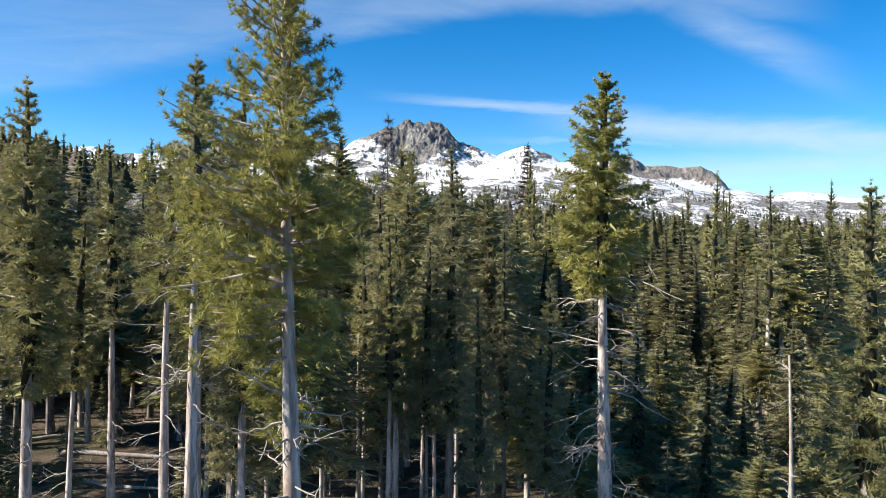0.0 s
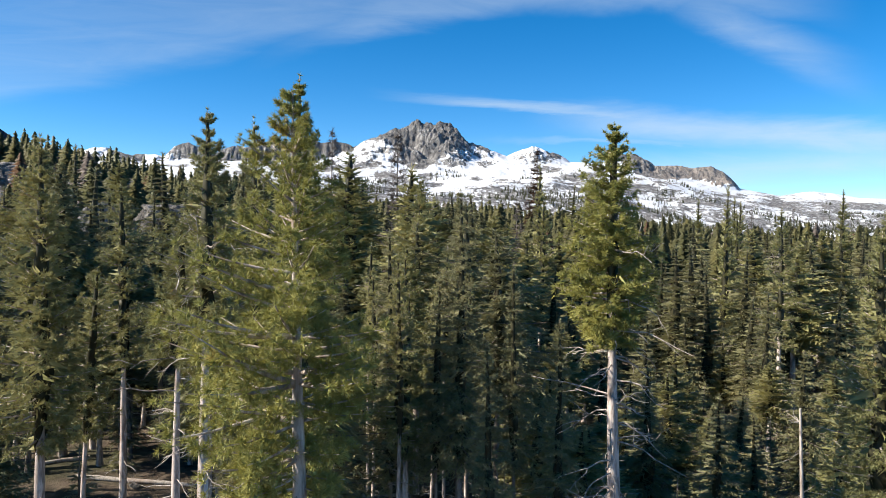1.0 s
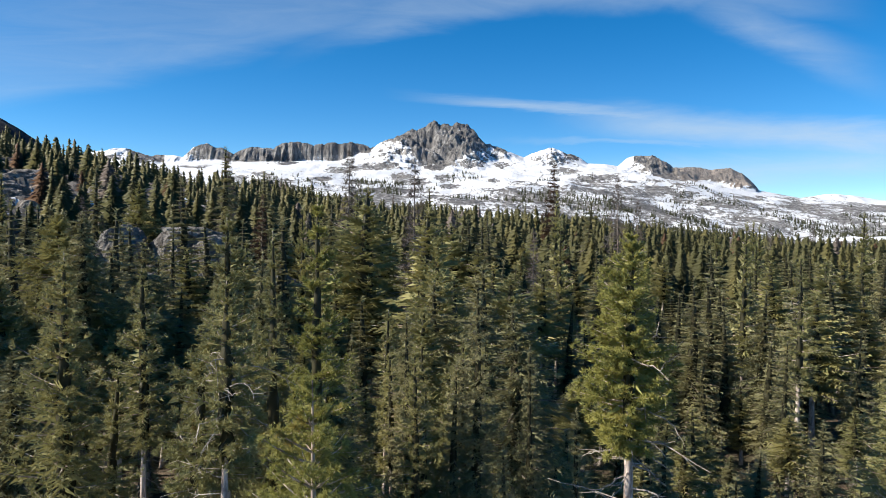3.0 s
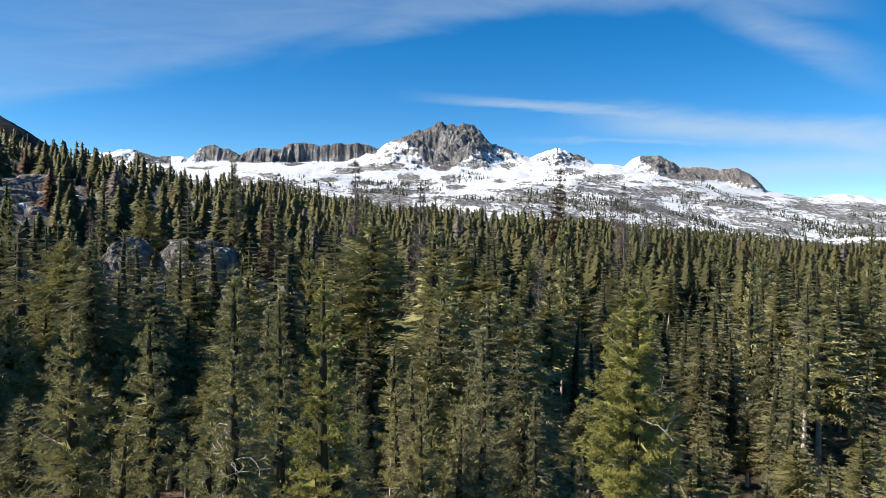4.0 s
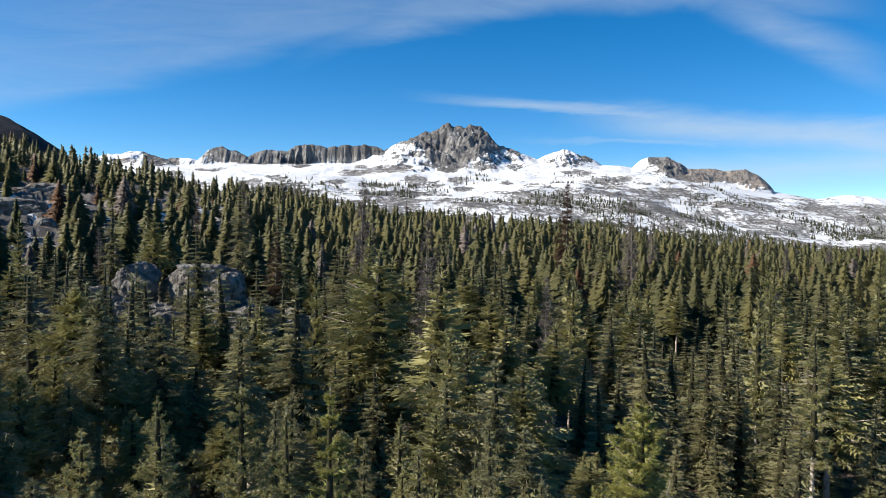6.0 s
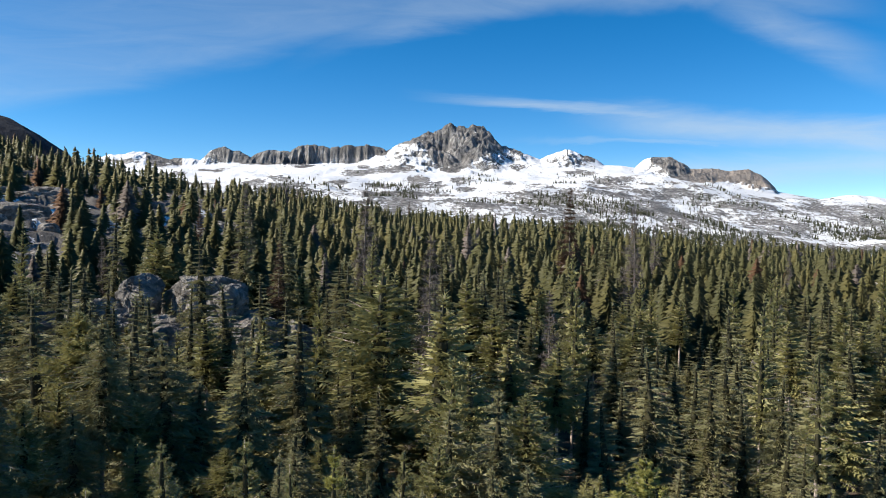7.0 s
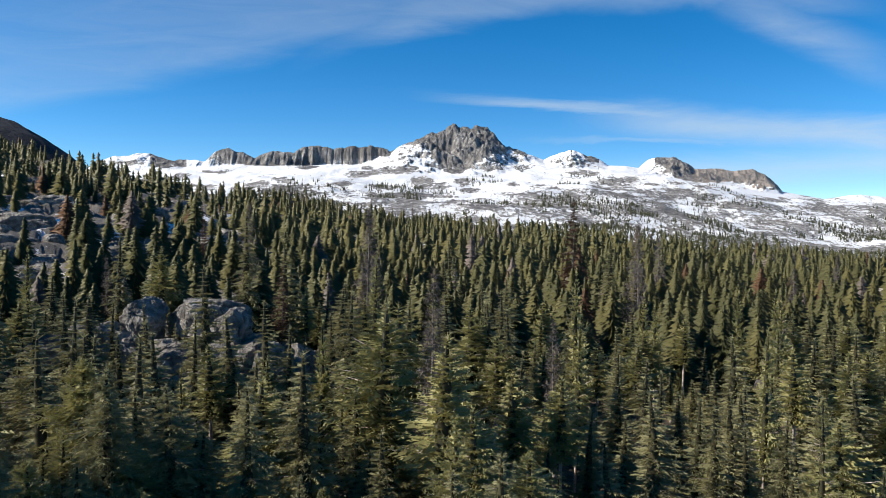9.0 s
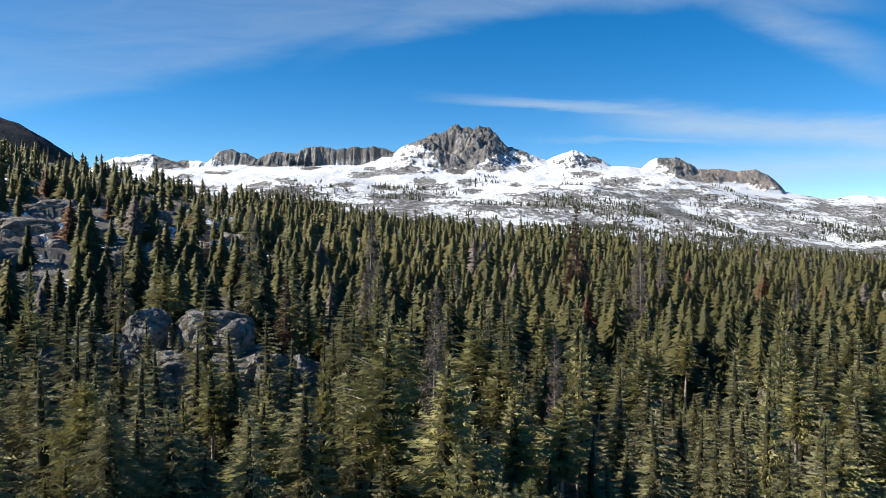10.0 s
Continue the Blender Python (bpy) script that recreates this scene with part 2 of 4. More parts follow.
# ---- mesh helpers ----
def mesh_object(name, verts, faces, mats, parent=None, label="", index=None, smooth=False):
    """One mesh object from arrays; faces is an (n, k) array or a list of such."""
    me = bpy.data.meshes.new(name)
    blocks = [np.asarray(f) for f in (faces if isinstance(faces, list) else [faces]) if len(f)]
    verts = np.asarray(verts, dtype=np.float64)
    me.vertices.add(len(verts))
    me.vertices.foreach_set("co", verts.ravel())
    loops = np.concatenate([f.ravel() for f in blocks])
    sizes = np.concatenate([np.full(len(f), f.shape[1]) for f in blocks])
    me.loops.add(len(loops)), me.polygons.add(len(sizes))
    me.loops.foreach_set("vertex_index", loops.astype(np.int32))
    me.polygons.foreach_set("loop_start", np.concatenate(([0], np.cumsum(sizes)[:-1])).astype(np.int32))
    me.polygons.foreach_set("loop_total", sizes.astype(np.int32))
    for mt in mats:
        me.materials.append(mt)
    if index is not None:
        me.polygons.foreach_set("material_index", np.asarray(index, dtype=np.int32))
    if smooth:
        me.polygons.foreach_set("use_smooth", np.ones(len(sizes), dtype=bool))
    me.update(calc_edges=True)
    me.validate()
    ob = new(name, me)
    if parent is not None:
        ob.parent = parent
    if label:
        tagged(ob, label)
    return ob


def empty(name, at):
    ob = new(name)
    ob.empty_display_size = 0.5
    ob.location = at
    return ob


def hashed(ix, iy, seed):
    h = (ix.astype(np.int64) * 374761393 + iy.astype(np.int64) * 668265263 + seed * 974711) & 0x7FFFFFFF
    h = ((h ^ (h >> 13)) * 1274126177) & 0x7FFFFFFF
    return ((h ^ (h >> 16)) & 0xFFFF) / 65535.0


def value_noise(x, y, seed=0):
    ix, iy = np.floor(x), np.floor(y)
    fx, fy = x - ix, y - iy
    fx, fy = fx * fx * (3 - 2 * fx), fy * fy * (3 - 2 * fy)
    a, b = hashed(ix, iy, seed), hashed(ix + 1, iy, seed)
    c, d = hashed(ix, iy + 1, seed), hashed(ix + 1, iy + 1, seed)
    return (a + (b - a) * fx) * (1 - fy) + (c + (d - c) * fx) * fy - 0.5


def fbm(x, y, seed=0, octaves=5, gain=0.5):
    total, amp = 0.0, 1.0
    for k in range(octaves):
        total = total + amp * value_noise(x * 2.03 ** k, y * 2.03 ** k, seed + 17 * k)
        amp *= gain
    return total


def ridged(x, y, seed=0, octaves=5, gain=0.5):
    total, amp = 0.0, 1.0
    for k in range(octaves):
        total = total + amp * (0.5 - 2 * np.abs(value_noise(x * 2.03 ** k, y * 2.03 ** k, seed + 17 * k)))
        amp *= gain
    return total


def step(v, lo, hi):
    q = np.clip((v - lo) / (hi - lo), 0, 1)
    return q * q * (3 - 2 * q)


# ---- ground ----
KNOLL = (-56.0, 168.0)


def rise(u):
    """How steeply the forest floor climbs away, by bearing (x over y)."""
    return np.interp(u, (-0.8, -0.55, -0.28, -0.05, 0.10, 0.23, 0.38, 0.53), (0.17, 0.143, 0.082, 0.042, 0.034, 0.018, 0.004, -0.007))


def ground_z(x, y):
    x, y = np.asarray(x, float), np.asarray(y, float)
    u = np.clip(x / np.maximum(y, 40.0), -0.8, 0.8)
    run = np.maximum(y - 90.0, 0.0)
    run = run * run / (run + 40.0)
    z = rise(u) * np.minimum(run, 1120.0)
    z = z + 13.0 * np.exp(-(((x - KNOLL[0]) / 30.0) ** 2 + ((y - KNOLL[1]) / 24.0) ** 2))
    rough = step(y, 60, 400) * (0.25 + 0.75 * step(-u, -0.1, 0.3))
    z = z + fbm(x / 90.0, y / 90.0, 3) * 8.0 * step(y, 80, 300) + ridged(x / 45.0, y / 45.0, 9, 4) * 6.0 * rough
    z = z + fbm(x / 14.0, y / 14.0, 5, 4) * 0.9
    # granite benches on the hillside: flat treads and steep risers
    tall_step = 11.0
    level = (z + fbm(x / 60.0, y / 60.0, 13, 4) * 16.0) / tall_step
    part = level - np.floor(level)
    bench = (step(part, 0.45, 0.75) - part) * tall_step
    slope = step(-u, 0.22, 0.36) * step(y, 190, 260) * (1 - step(y, 900, 1100))
    z = z + (bench + ridged(x / 13.0, y / 13.0, 19, 3, 0.6) * 1.6 + fbm(x / 5.0, y / 5.0, 23, 3) * 1.2) * slope
    z = z - 90.0 * step(y, 1150, 1900)
    return z


def build_ground():
    front = np.linspace(radians(-44), radians(44), 400)
    back = np.linspace(radians(44), radians(316), 70)[1:-1]
    angles = np.concatenate([front, back])
    radii = np.concatenate([[0.0], np.geomspace(3.0, 120.0, 46), np.geomspace(123.0, 1500.0, 220), [2200, 3300, 4900]])
    a, r = np.meshgrid(angles, radii)
    x, y = r * np.sin(a), r * np.cos(a)
    z = ground_z(x, y)
    n, m = len(angles), len(radii)
    i = np.arange(m - 1)[:, None] * n + np.arange(n)[None, :]
    j = np.arange(m - 1)[:, None] * n + (np.arange(n)[None, :] + 1) % n
    quads = np.stack([i, i + n, j + n, j], -1).reshape(-1, 4)
    ob = mesh_object("ground", np.stack([x, y, z], -1).reshape(-1, 3), quads, [FLOOR], smooth=True)
    tagged(ob, "needle-strewn forest floor with granite and snow patches", "ground", kind="structure")


build_ground()

# ---- the ridge ----
# summits: bearing, height above the eye per distance, spread to each side, sharpness, depth of its face in metres, bareness
WEST_CLIFFS = [
    (-0.405, 0.0945, 0.060, 0.070, 2.4, 420),
    (-0.335, 0.089, 0.030, 0.040, 2.0, 60),
    (-0.278, 0.1025, 0.033, 0.046, 2.0, 60),
    (-0.215, 0.100, 0.036, 0.05, 2.6, 45),
    (-0.168, 0.107, 0.034, 0.060, 2.6, 45),
    (-0.100, 0.1085, 0.060, 0.044, 4.5, 45),
]
MAIN_PEAK = [
    (-0.045, 0.107, 0.060, 0.110, 1.4, 420),
    (0.000, 0.131, 0.095, 0.080, 1.15, 420),
    (0.016, 0.1345, 0.045, 0.050, 1.6, 400),
    (0.031, 0.1345, 0.035, 0.035, 2.5, 380),
    (0.046, 0.1355, 0.045, 0.053, 1.8, 360),
    (0.075, 0.113, 0.03, 0.070, 1.15, 300),
]
EAST_PEAKS = [
    (0.171, 0.107, 0.045, 0.035, 1.5, 220),
    (0.195, 0.099, 0.040, 0.022, 1.6, 160),
    (0.281, 0.099, 0.024, 0.060, 1.5, 260),
    (0.305, 0.097, 0.04, 0.036, 2.0, 140),
    (0.365, 0.083, 0.05, 0.06, 3.0, 130),
    (0.405, 0.082, 0.04, 0.040, 2.4, 130),
    (0.550, 0.052, 0.05, 0.06, 1.4, 200),
]
# the foot of the bare rock by bearing: height over the eye per distance; 0.2 where snow lies up to the crest
ROCK_FOOT = [(-0.384, 0.2), (-0.377, 0.0769), (-0.331, 0.0781), (-0.323, 0.2), (-0.303, 0.2), (-0.292, 0.0939), (-0.253, 0.0839), (-0.224, 0.0812), (-0.165, 0.0788), (-0.147, 0.0863), (-0.106, 0.0911), (-0.069, 0.0988), (-0.054, 0.1085), (-0.018, 0.1103), (-0.006, 0.0883), (0.004, 0.0751), (0.025, 0.0753), (0.041, 0.0843), (0.049, 0.0932), (0.074, 0.1015), (0.089, 0.1024), (0.111, 0.096), (0.13, 0.2), (0.163, 0.2), (0.169, 0.0965), (0.175, 0.2), (0.186, 0.09), (0.205, 0.0902), (0.214, 0.2), (0.266, 0.2), (0.278, 0.0916), (0.295, 0.0822), (0.31, 0.0705), (0.336, 0.0663), (0.38, 0.0682), (0.413, 0.0626), (0.446, 0.0577), (0.468, 0.2)]
# ledges that show through the snow: bearing, height, half breadth, half height
SNOW_LEDGES = [(-0.095, 0.0743, 0.028, 0.0059), (-0.058, 0.0783, 0.0295, 0.0059), (-0.027, 0.0624, 0.0191, 0.0096), (-0.077, 0.0553, 0.0184, 0.0052), (-0.09, 0.0419, 0.0236, 0.0066), (-0.029, 0.0469, 0.0221, 0.0052), (0.032, 0.0651, 0.0133, 0.0059), (0.001, 0.0582, 0.0133, 0.0044), (0.04, 0.0541, 0.0133, 0.0037), (0.072, 0.0816, 0.0074, 0.0037), (0.102, 0.0819, 0.0125, 0.0044), (0.049, 0.0328, 0.0258, 0.0044), (-0.047, 0.0357, 0.028, 0.0074), (0.089, 0.059, 0.0096, 0.0037), (-0.239, 0.0568, 0.0177, 0.0044), (-0.205, 0.0644, 0.0177, 0.0037), (-0.18, 0.0529, 0.0162, 0.0044), (-0.292, 0.0747, 0.0177, 0.0029), (-0.135, 0.057, 0.0177, 0.0037), (-0.401, 0.0848, 0.0221, 0.0037), (-0.334, 0.0699, 0.0118, 0.0029), (0.181, 0.0752, 0.025, 0.0044), (0.229, 0.0668, 0.0331, 0.0044)]
CREST = 4100.0


def mountain_shape(u, y):
    """Height of the mountain at a bearing and distance, and how bare of snow it is there."""
    x = u * y
    base = np.interp(u, (-0.9, -0.45, -0.30, -0.05, 0.12, 0.24, 0.38, 0.50, 0.9), (0.066, 0.073, 0.083, 0.086, 0.089, 0.0865, 0.066, 0.046, 0.040))
    foot = 45.0 + np.interp(u, (-0.6, -0.3, 0.1, 0.3, 0.6), (60.0, 40.0, -25.0, -60.0, -75.0))
    q = np.clip((y - 1300.0) / (CREST - 1300.0), 0, 1.2)
    field = foot + (45.0 + base * CREST - foot) * np.minimum(q, 1.0) ** 1.45
    jag = fbm(x / 52.0, y / 80.0 + 7.7, 43, 5, 0.65)
    flutes = ridged(x / 34.0, y / 400.0, 51, 4, 0.62) * 40.0
    crags = fbm(x / 110.0, y / 90.0, 57, 5, 0.6) * 130.0
    inside = step(CREST - y, 10, 130)
    edge_base = y + fbm(x / 150.0, y * 0 + 3.3, 41, 4) * 70.0 * inside
    crown = np.zeros_like(x)
    for at, high, left, right, sharp, deep in WEST_CLIFFS + MAIN_PEAK + EAST_PEAKS:
        away = np.where(u < at, (at - u) / left, (u - at) / right)
        lift = np.clip(1 - np.clip(away, 0, 1) ** sharp, 0, 1) * (high - np.interp(at, (-0.9, -0.45, -0.30, -0.05, 0.12, 0.24, 0.38, 0.50, 0.9), (0.066, 0.073, 0.083, 0.086, 0.089, 0.0865, 0.066, 0.046, 0.040))) * CREST
        drop = np.clip((CREST - 10 - edge_base - (flutes * (0.25 + 0.75 * inside) if deep < 100 else crags * inside)) / deep, 0, 1)
        part = lift * ((1 - drop) ** 1.35 if deep > 100 else 1 - step(drop, 0.0, 1.0))
        crown = np.maximum(crown, part)
    z = field + crown
    z = z + crown / 90.0 * jag * 17.0 + crown * 0.16 * ridged(x / 64.0, y / 190.0, 67, 4, 0.6) * inside
    z = z + fbm(x / 520.0, y / 420.0, 21, 5, 0.5) * 60.0 * step(y, 1500, 2500) * (1 - step(y, CREST - 700, CREST - 150))
    bands = ridged(x / 240.0, y / 300.0, 31, 5, 0.55)
    z = z + bands * 9.0 * step(y, 1500, 2200) * (1 - step(y, CREST - 120, CREST))
    # bare rock: cliffs above their foot, ledges in the snow, and slabs all over the lower slopes
    v = (z - 45.0) / y
    ragged = fbm(x / 90.0, z / 40.0, 83, 5, 0.6)
    cliff = step(v - np.interp(u, [a for a, _ in ROCK_FOOT], [b for _, b in ROCK_FOOT]) + ragged * 0.005, -0.0015, 0.0015)
    ledge = np.zeros_like(x)
    for at, high, wide, thick in SNOW_LEDGES:
        ledge = np.maximum(ledge, 1.25 - ((u - at + ragged * 0.016) / wide) ** 2 - ((v - high + ragged * 0.006) / thick) ** 2)
    slabs = fbm(x / 130.0, z / 22.0, 87, 5, 0.65)
    lower = step(np.interp(u, (-0.4, -0.1, 0.05, 0.15, 0.30, 0.5), (0.062, 0.056, 0.050, 0.066, 0.068, 0.050)) - v + 0.012 * slabs, -0.006, 0.016)
    bare = np.maximum(0.14 + 0.52 * step(ledge, -0.4, 0.9), 0.13 + 0.45 * lower + 0.36 * slabs)
    bare = np.clip(np.maximum(bare, (0.82 + 0.35 * ragged) * cliff), 0, 1)
    z = z - 260.0 * step(y, CREST + 30, CREST + 460)
    return z, bare


def mountain_z(u, y):
    return mountain_shape(u, y)[0]


def build_mountain():
    us = np.concatenate([np.linspace(-0.80, -0.46, 60), np.linspace(-0.459, 0.459, 900), np.linspace(0.46, 0.80, 110)])
    ys = np.concatenate([np.linspace(1300, 3500, 150), np.linspace(3510, 4130, 110), [4200, 4350, 4560]])
    u, y = np.meshgrid(us, ys)
    z, bare = mountain_shape(u, y)
    n, m = len(us), len(ys)
    i = np.arange(m - 1)[:, None] * n + np.arange(n - 1)[None, :]
    quads = np.stack([i, i + 1, i + n + 1, i + n], -1).reshape(-1, 4)
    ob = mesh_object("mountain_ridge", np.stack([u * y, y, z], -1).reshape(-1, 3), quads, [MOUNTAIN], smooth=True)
    ob.data.attributes.new("bare", "FLOAT", "POINT").data.foreach_set("value", bare.ravel().astype(np.float32))
    tagged(ob, "snow-covered granite ridge with a rocky summit and cliffs", "mountain", kind="structure")


build_mountain()


def hill_z(x, y):
    u = x / y
    away = np.clip((u + 0.66) / 0.235, -0.6, 1.3)
    return 45.0 + 1900.0 * (0.150 - 0.112 * np.abs(away) ** 2.2) - ((y - 1900.0) / 420.0) ** 2 * 130.0 + fbm(x / 120.0, y / 120.0, 77, 5) * 16.0


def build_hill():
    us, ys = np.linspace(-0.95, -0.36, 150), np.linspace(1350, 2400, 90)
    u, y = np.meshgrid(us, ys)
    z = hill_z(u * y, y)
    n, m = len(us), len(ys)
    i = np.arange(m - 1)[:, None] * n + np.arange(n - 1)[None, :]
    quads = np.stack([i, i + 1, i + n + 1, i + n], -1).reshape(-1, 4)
    ob = mesh_object("shaded_hill", np.stack([u * y, y, z], -1).reshape(-1, 3), quads, [HILL], smooth=True)
    tagged(ob, "hillside beyond the forest with its shade put into a near-black colour", "hill", kind="structure")


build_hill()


# ---- trees ----
def tube(path, radii, sides=5):
    """Vertices and quads of a tapered tube along a path."""
    path, radii = np.asarray(path, float), np.asarray(radii, float)
    along = np.gradient(path, axis=0)
    along /= np.linalg.norm(along, axis=1)[:, None] + 1e-9
    ref = np.where(np.abs(along[:, 2:3]) > 0.8, np.array([[1.0, 0, 0]]), np.array([[0, 0, 1.0]]))
    a = np.cross(along, ref)
    a /= np.linalg.norm(a, axis=1)[:, None] + 1e-9
    b = np.cross(along, a)
    th = np.arange(sides) / sides * 2 * np.pi
    ring = a[:, None] * np.cos(th)[None, :, None] + b[:, None] * np.sin(th)[None, :, None]
    verts = (path[:, None] + ring * radii[:, None, None]).reshape(-1, 3)
    k = len(path)
    i = np.arange(k - 1)[:, None] * sides + np.arange(sides)[None]
    j = np.arange(k - 1)[:, None] * sides + (np.arange(sides)[None] + 1) % sides
    return verts, np.stack([i, j, j + sides, i + sides], -1).reshape(-1, 4)


def joined(pieces):
    """Join (verts, faces) pieces with equal face sizes."""
    verts, faces, off = [], [], 0
    for v, f in pieces:
        verts.append(v), faces.append(f + off)
        off += len(v)
    return np.concatenate(verts), np.concatenate(faces)


def tufts(centres, axes, size, blades, rng, spread=0.9, width=0.16):
    """Sprays of needle blades: thin triangles that fan out from each centre along its axis."""
    n = len(centres)
    d = rng.normal(size=(n, blades, 3))
    d /= np.linalg.norm(d, axis=2)[..., None]
    d = d * spread + axes[:, None, :]
    d /= np.linalg.norm(d, axis=2)[..., None]
    side = np.cross(d, rng.normal(size=(n, blades, 3)))
    side /= np.linalg.norm(side, axis=2)[..., None] + 1e-9
    ln = (size[:, None] * rng.uniform(0.65, 1.15, (n, blades)))[..., None]
    c = centres[:, None, :]
    tri = np.stack([c + side * ln * width, c - side * ln * width, c + d * ln], 2)
    verts = tri.reshape(-1, 3)
    return verts, np.arange(len(verts)).reshape(-1, 3)


def fronds(roots, heads, lengths, sides, rng, sag, hang=0.12, broad=1.0, slim=1.0):
    """Flat feathered branches: side sprays that point forward along a drooping spine."""
    n = len(roots)
    s = np.linspace(0.12, 0.98, sides)[None, :] + rng.uniform(-0.05, 0.05, (n, sides))
    ln = lengths[:, None]
    across = np.stack([-heads[:, 1], heads[:, 0], 0 * heads[:, 0]], 1)
    across /= np.linalg.norm(across, axis=1)[:, None] + 1e-9
    at = roots[:, None] + heads[:, None] * (s * ln)[..., None]
    at[..., 2] += -sag * ln * s ** 2 + rng.normal(0, 0.03, (n, sides)) * ln
    at += across[:, None] * (rng.normal(0, 0.10, (n, sides)) * ln * (1.1 - s))[..., None]
    hand = np.where(np.arange(sides) % 2 == 0, 1.0, -1.0)[None, :] * rng.uniform(0.4, 1.6, (n, sides))
    d = heads[:, None] * 0.8 + across[:, None] * hand[..., None] + np.array([0, 0, 1.0]) * rng.normal(-0.08 - 0.6 * hang, 0.20 + 0.3 * hang, (n, sides))[..., None]
    d /= np.linalg.norm(d, axis=2)[..., None]
    size = broad * ln * (0.50 * (1.05 - s) + 0.20) * rng.uniform(0.7, 1.25, (n, sides)) + 0.08
    back = heads[:, None] * (size * slim * rng.uniform(0.30, 0.48, (n, sides)))[..., None]
    lift = np.array([0, 0, 1.0]) * (size * rng.normal(hang * 0.7, 0.11, (n, sides)))[..., None]
    tri = np.stack([at - back * 0.5, at + back * 0.5 + lift, at + d * size[..., None]], 2)
    verts = tri.reshape(-1, 3)
    return verts, np.arange(len(verts)).reshape(-1, 3)


def wobble_path(height, lean, bend, rng, k=9):
    t = np.linspace(0, 1, k)
    ph = rng.uniform(0, 6.28, 2)
    x = lean[0] * t * height + bend * np.sin(t * 4 + ph[0]) * t
    y = lean[1] * t * height + bend * np.sin(t * 4 + ph[1]) * t
    return np.stack([x - x[0], y - y[0], t * height], 1)


def dead_limb(start, heading, length, droop, rng, forks=3, thick=0.03):
    """A bare crooked limb with a few side twigs, as verts and quads."""
    k = 7
    t = np.linspace(0, 1, k)
    kink = np.cumsum(rng.normal(0, 0.07, (k, 3)), axis=0) * length
    line = start + np.outer(t * length, heading) + kink * t[:, None]
    line[:, 2] += droop * length * (t ** 2 - 0.35 * t)
    out = [tube(line, np.linspace(thick, thick * 0.25, k), 4)]
    for f in range(forks):
        at = rng.integers(2, k - 1)
        h = heading + rng.normal(0, 0.75, 3)
        h /= np.linalg.norm(h)
        s = np.linspace(0, 1, 4)
        twig = line[at] + np.outer(s * length * rng.uniform(0.2, 0.45), h) + np.cumsum(rng.normal(0, 0.04, (4, 3)), axis=0) * length * s[:, None]
        out.append(tube(twig, np.linspace(thick * 0.55, thick * 0.15, 4), 3))
    quads = []
    off, vs = 0, []
    for v, f in out:
        vs.append(v), quads.append(f + off)
        off += len(v)
    return np.concatenate(vs), np.concatenate(quads)


def skirts(rng, height, crown_from, radius, form, tiers, points, share=1.0, notch=0.28):
    """Layered boughs: each tier a ragged star of roof-shaped boughs that droop from the trunk."""
    verts, faces = [], []
    for k in range(tiers):
        f = (k + rng.uniform(-0.25, 0.25)) / tiers
        f = min(max(f, 0.0), 0.97)
        r = radius * share * ((1 - f) ** 0.85 if form == "fir" else (min(1.0, 0.55 + 2.0 * f) * (1 - f ** 1.5)) ** 0.9) * rng.uniform(0.82, 1.15) + 0.012 * height
        z = height * (crown_from + (1 - crown_from) * f)
        n = max(5, int(round(points * (0.45 + 0.55 * r / (radius * share)))))
        th = rng.uniform(0, 6.28) + np.arange(2 * n) * np.pi / n + rng.normal(0, 0.25 / n, 2 * n)
        out = np.where(np.arange(2 * n) % 2 == 0, rng.uniform(0.65, 1.45, 2 * n), notch * rng.uniform(0.7, 1.2, 2 * n)) * r
        rise = height * (1 - crown_from) / tiers
        low = np.where(np.arange(2 * n) % 2 == 0, -0.22 * out + rng.normal(0, 0.6 * rise, 2 * n), -0.40 * out)
        i = len(verts)
        verts.append((rng.normal(0, 0.03) * r, rng.normal(0, 0.03) * r, min(z + 0.9 * rise + 0.25 * r, height * 1.005)))
        verts += list(zip(out * np.cos(th), out * np.sin(th), z + low))
        faces += [(i, i + 1 + a, i + 1 + (a + 1) % (2 * n)) for a in range(2 * n)]
    return np.array(verts), np.array(faces)


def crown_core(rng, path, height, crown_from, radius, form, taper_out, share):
    """A ragged lumpy cone round the upper trunk, added to block light inside a crown."""
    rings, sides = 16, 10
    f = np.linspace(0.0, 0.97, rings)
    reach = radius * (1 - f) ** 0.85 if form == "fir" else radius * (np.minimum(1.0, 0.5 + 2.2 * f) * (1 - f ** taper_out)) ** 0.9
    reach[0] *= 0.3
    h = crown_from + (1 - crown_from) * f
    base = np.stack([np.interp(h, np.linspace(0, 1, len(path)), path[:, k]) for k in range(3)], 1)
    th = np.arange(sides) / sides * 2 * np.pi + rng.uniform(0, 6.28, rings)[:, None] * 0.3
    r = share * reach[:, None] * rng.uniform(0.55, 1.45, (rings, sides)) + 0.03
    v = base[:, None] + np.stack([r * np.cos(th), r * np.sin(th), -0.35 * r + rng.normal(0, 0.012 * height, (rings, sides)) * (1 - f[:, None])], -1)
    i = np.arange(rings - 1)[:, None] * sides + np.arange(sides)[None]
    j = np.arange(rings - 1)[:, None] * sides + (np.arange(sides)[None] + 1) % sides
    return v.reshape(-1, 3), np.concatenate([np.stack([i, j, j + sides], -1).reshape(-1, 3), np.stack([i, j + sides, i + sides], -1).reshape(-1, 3)])


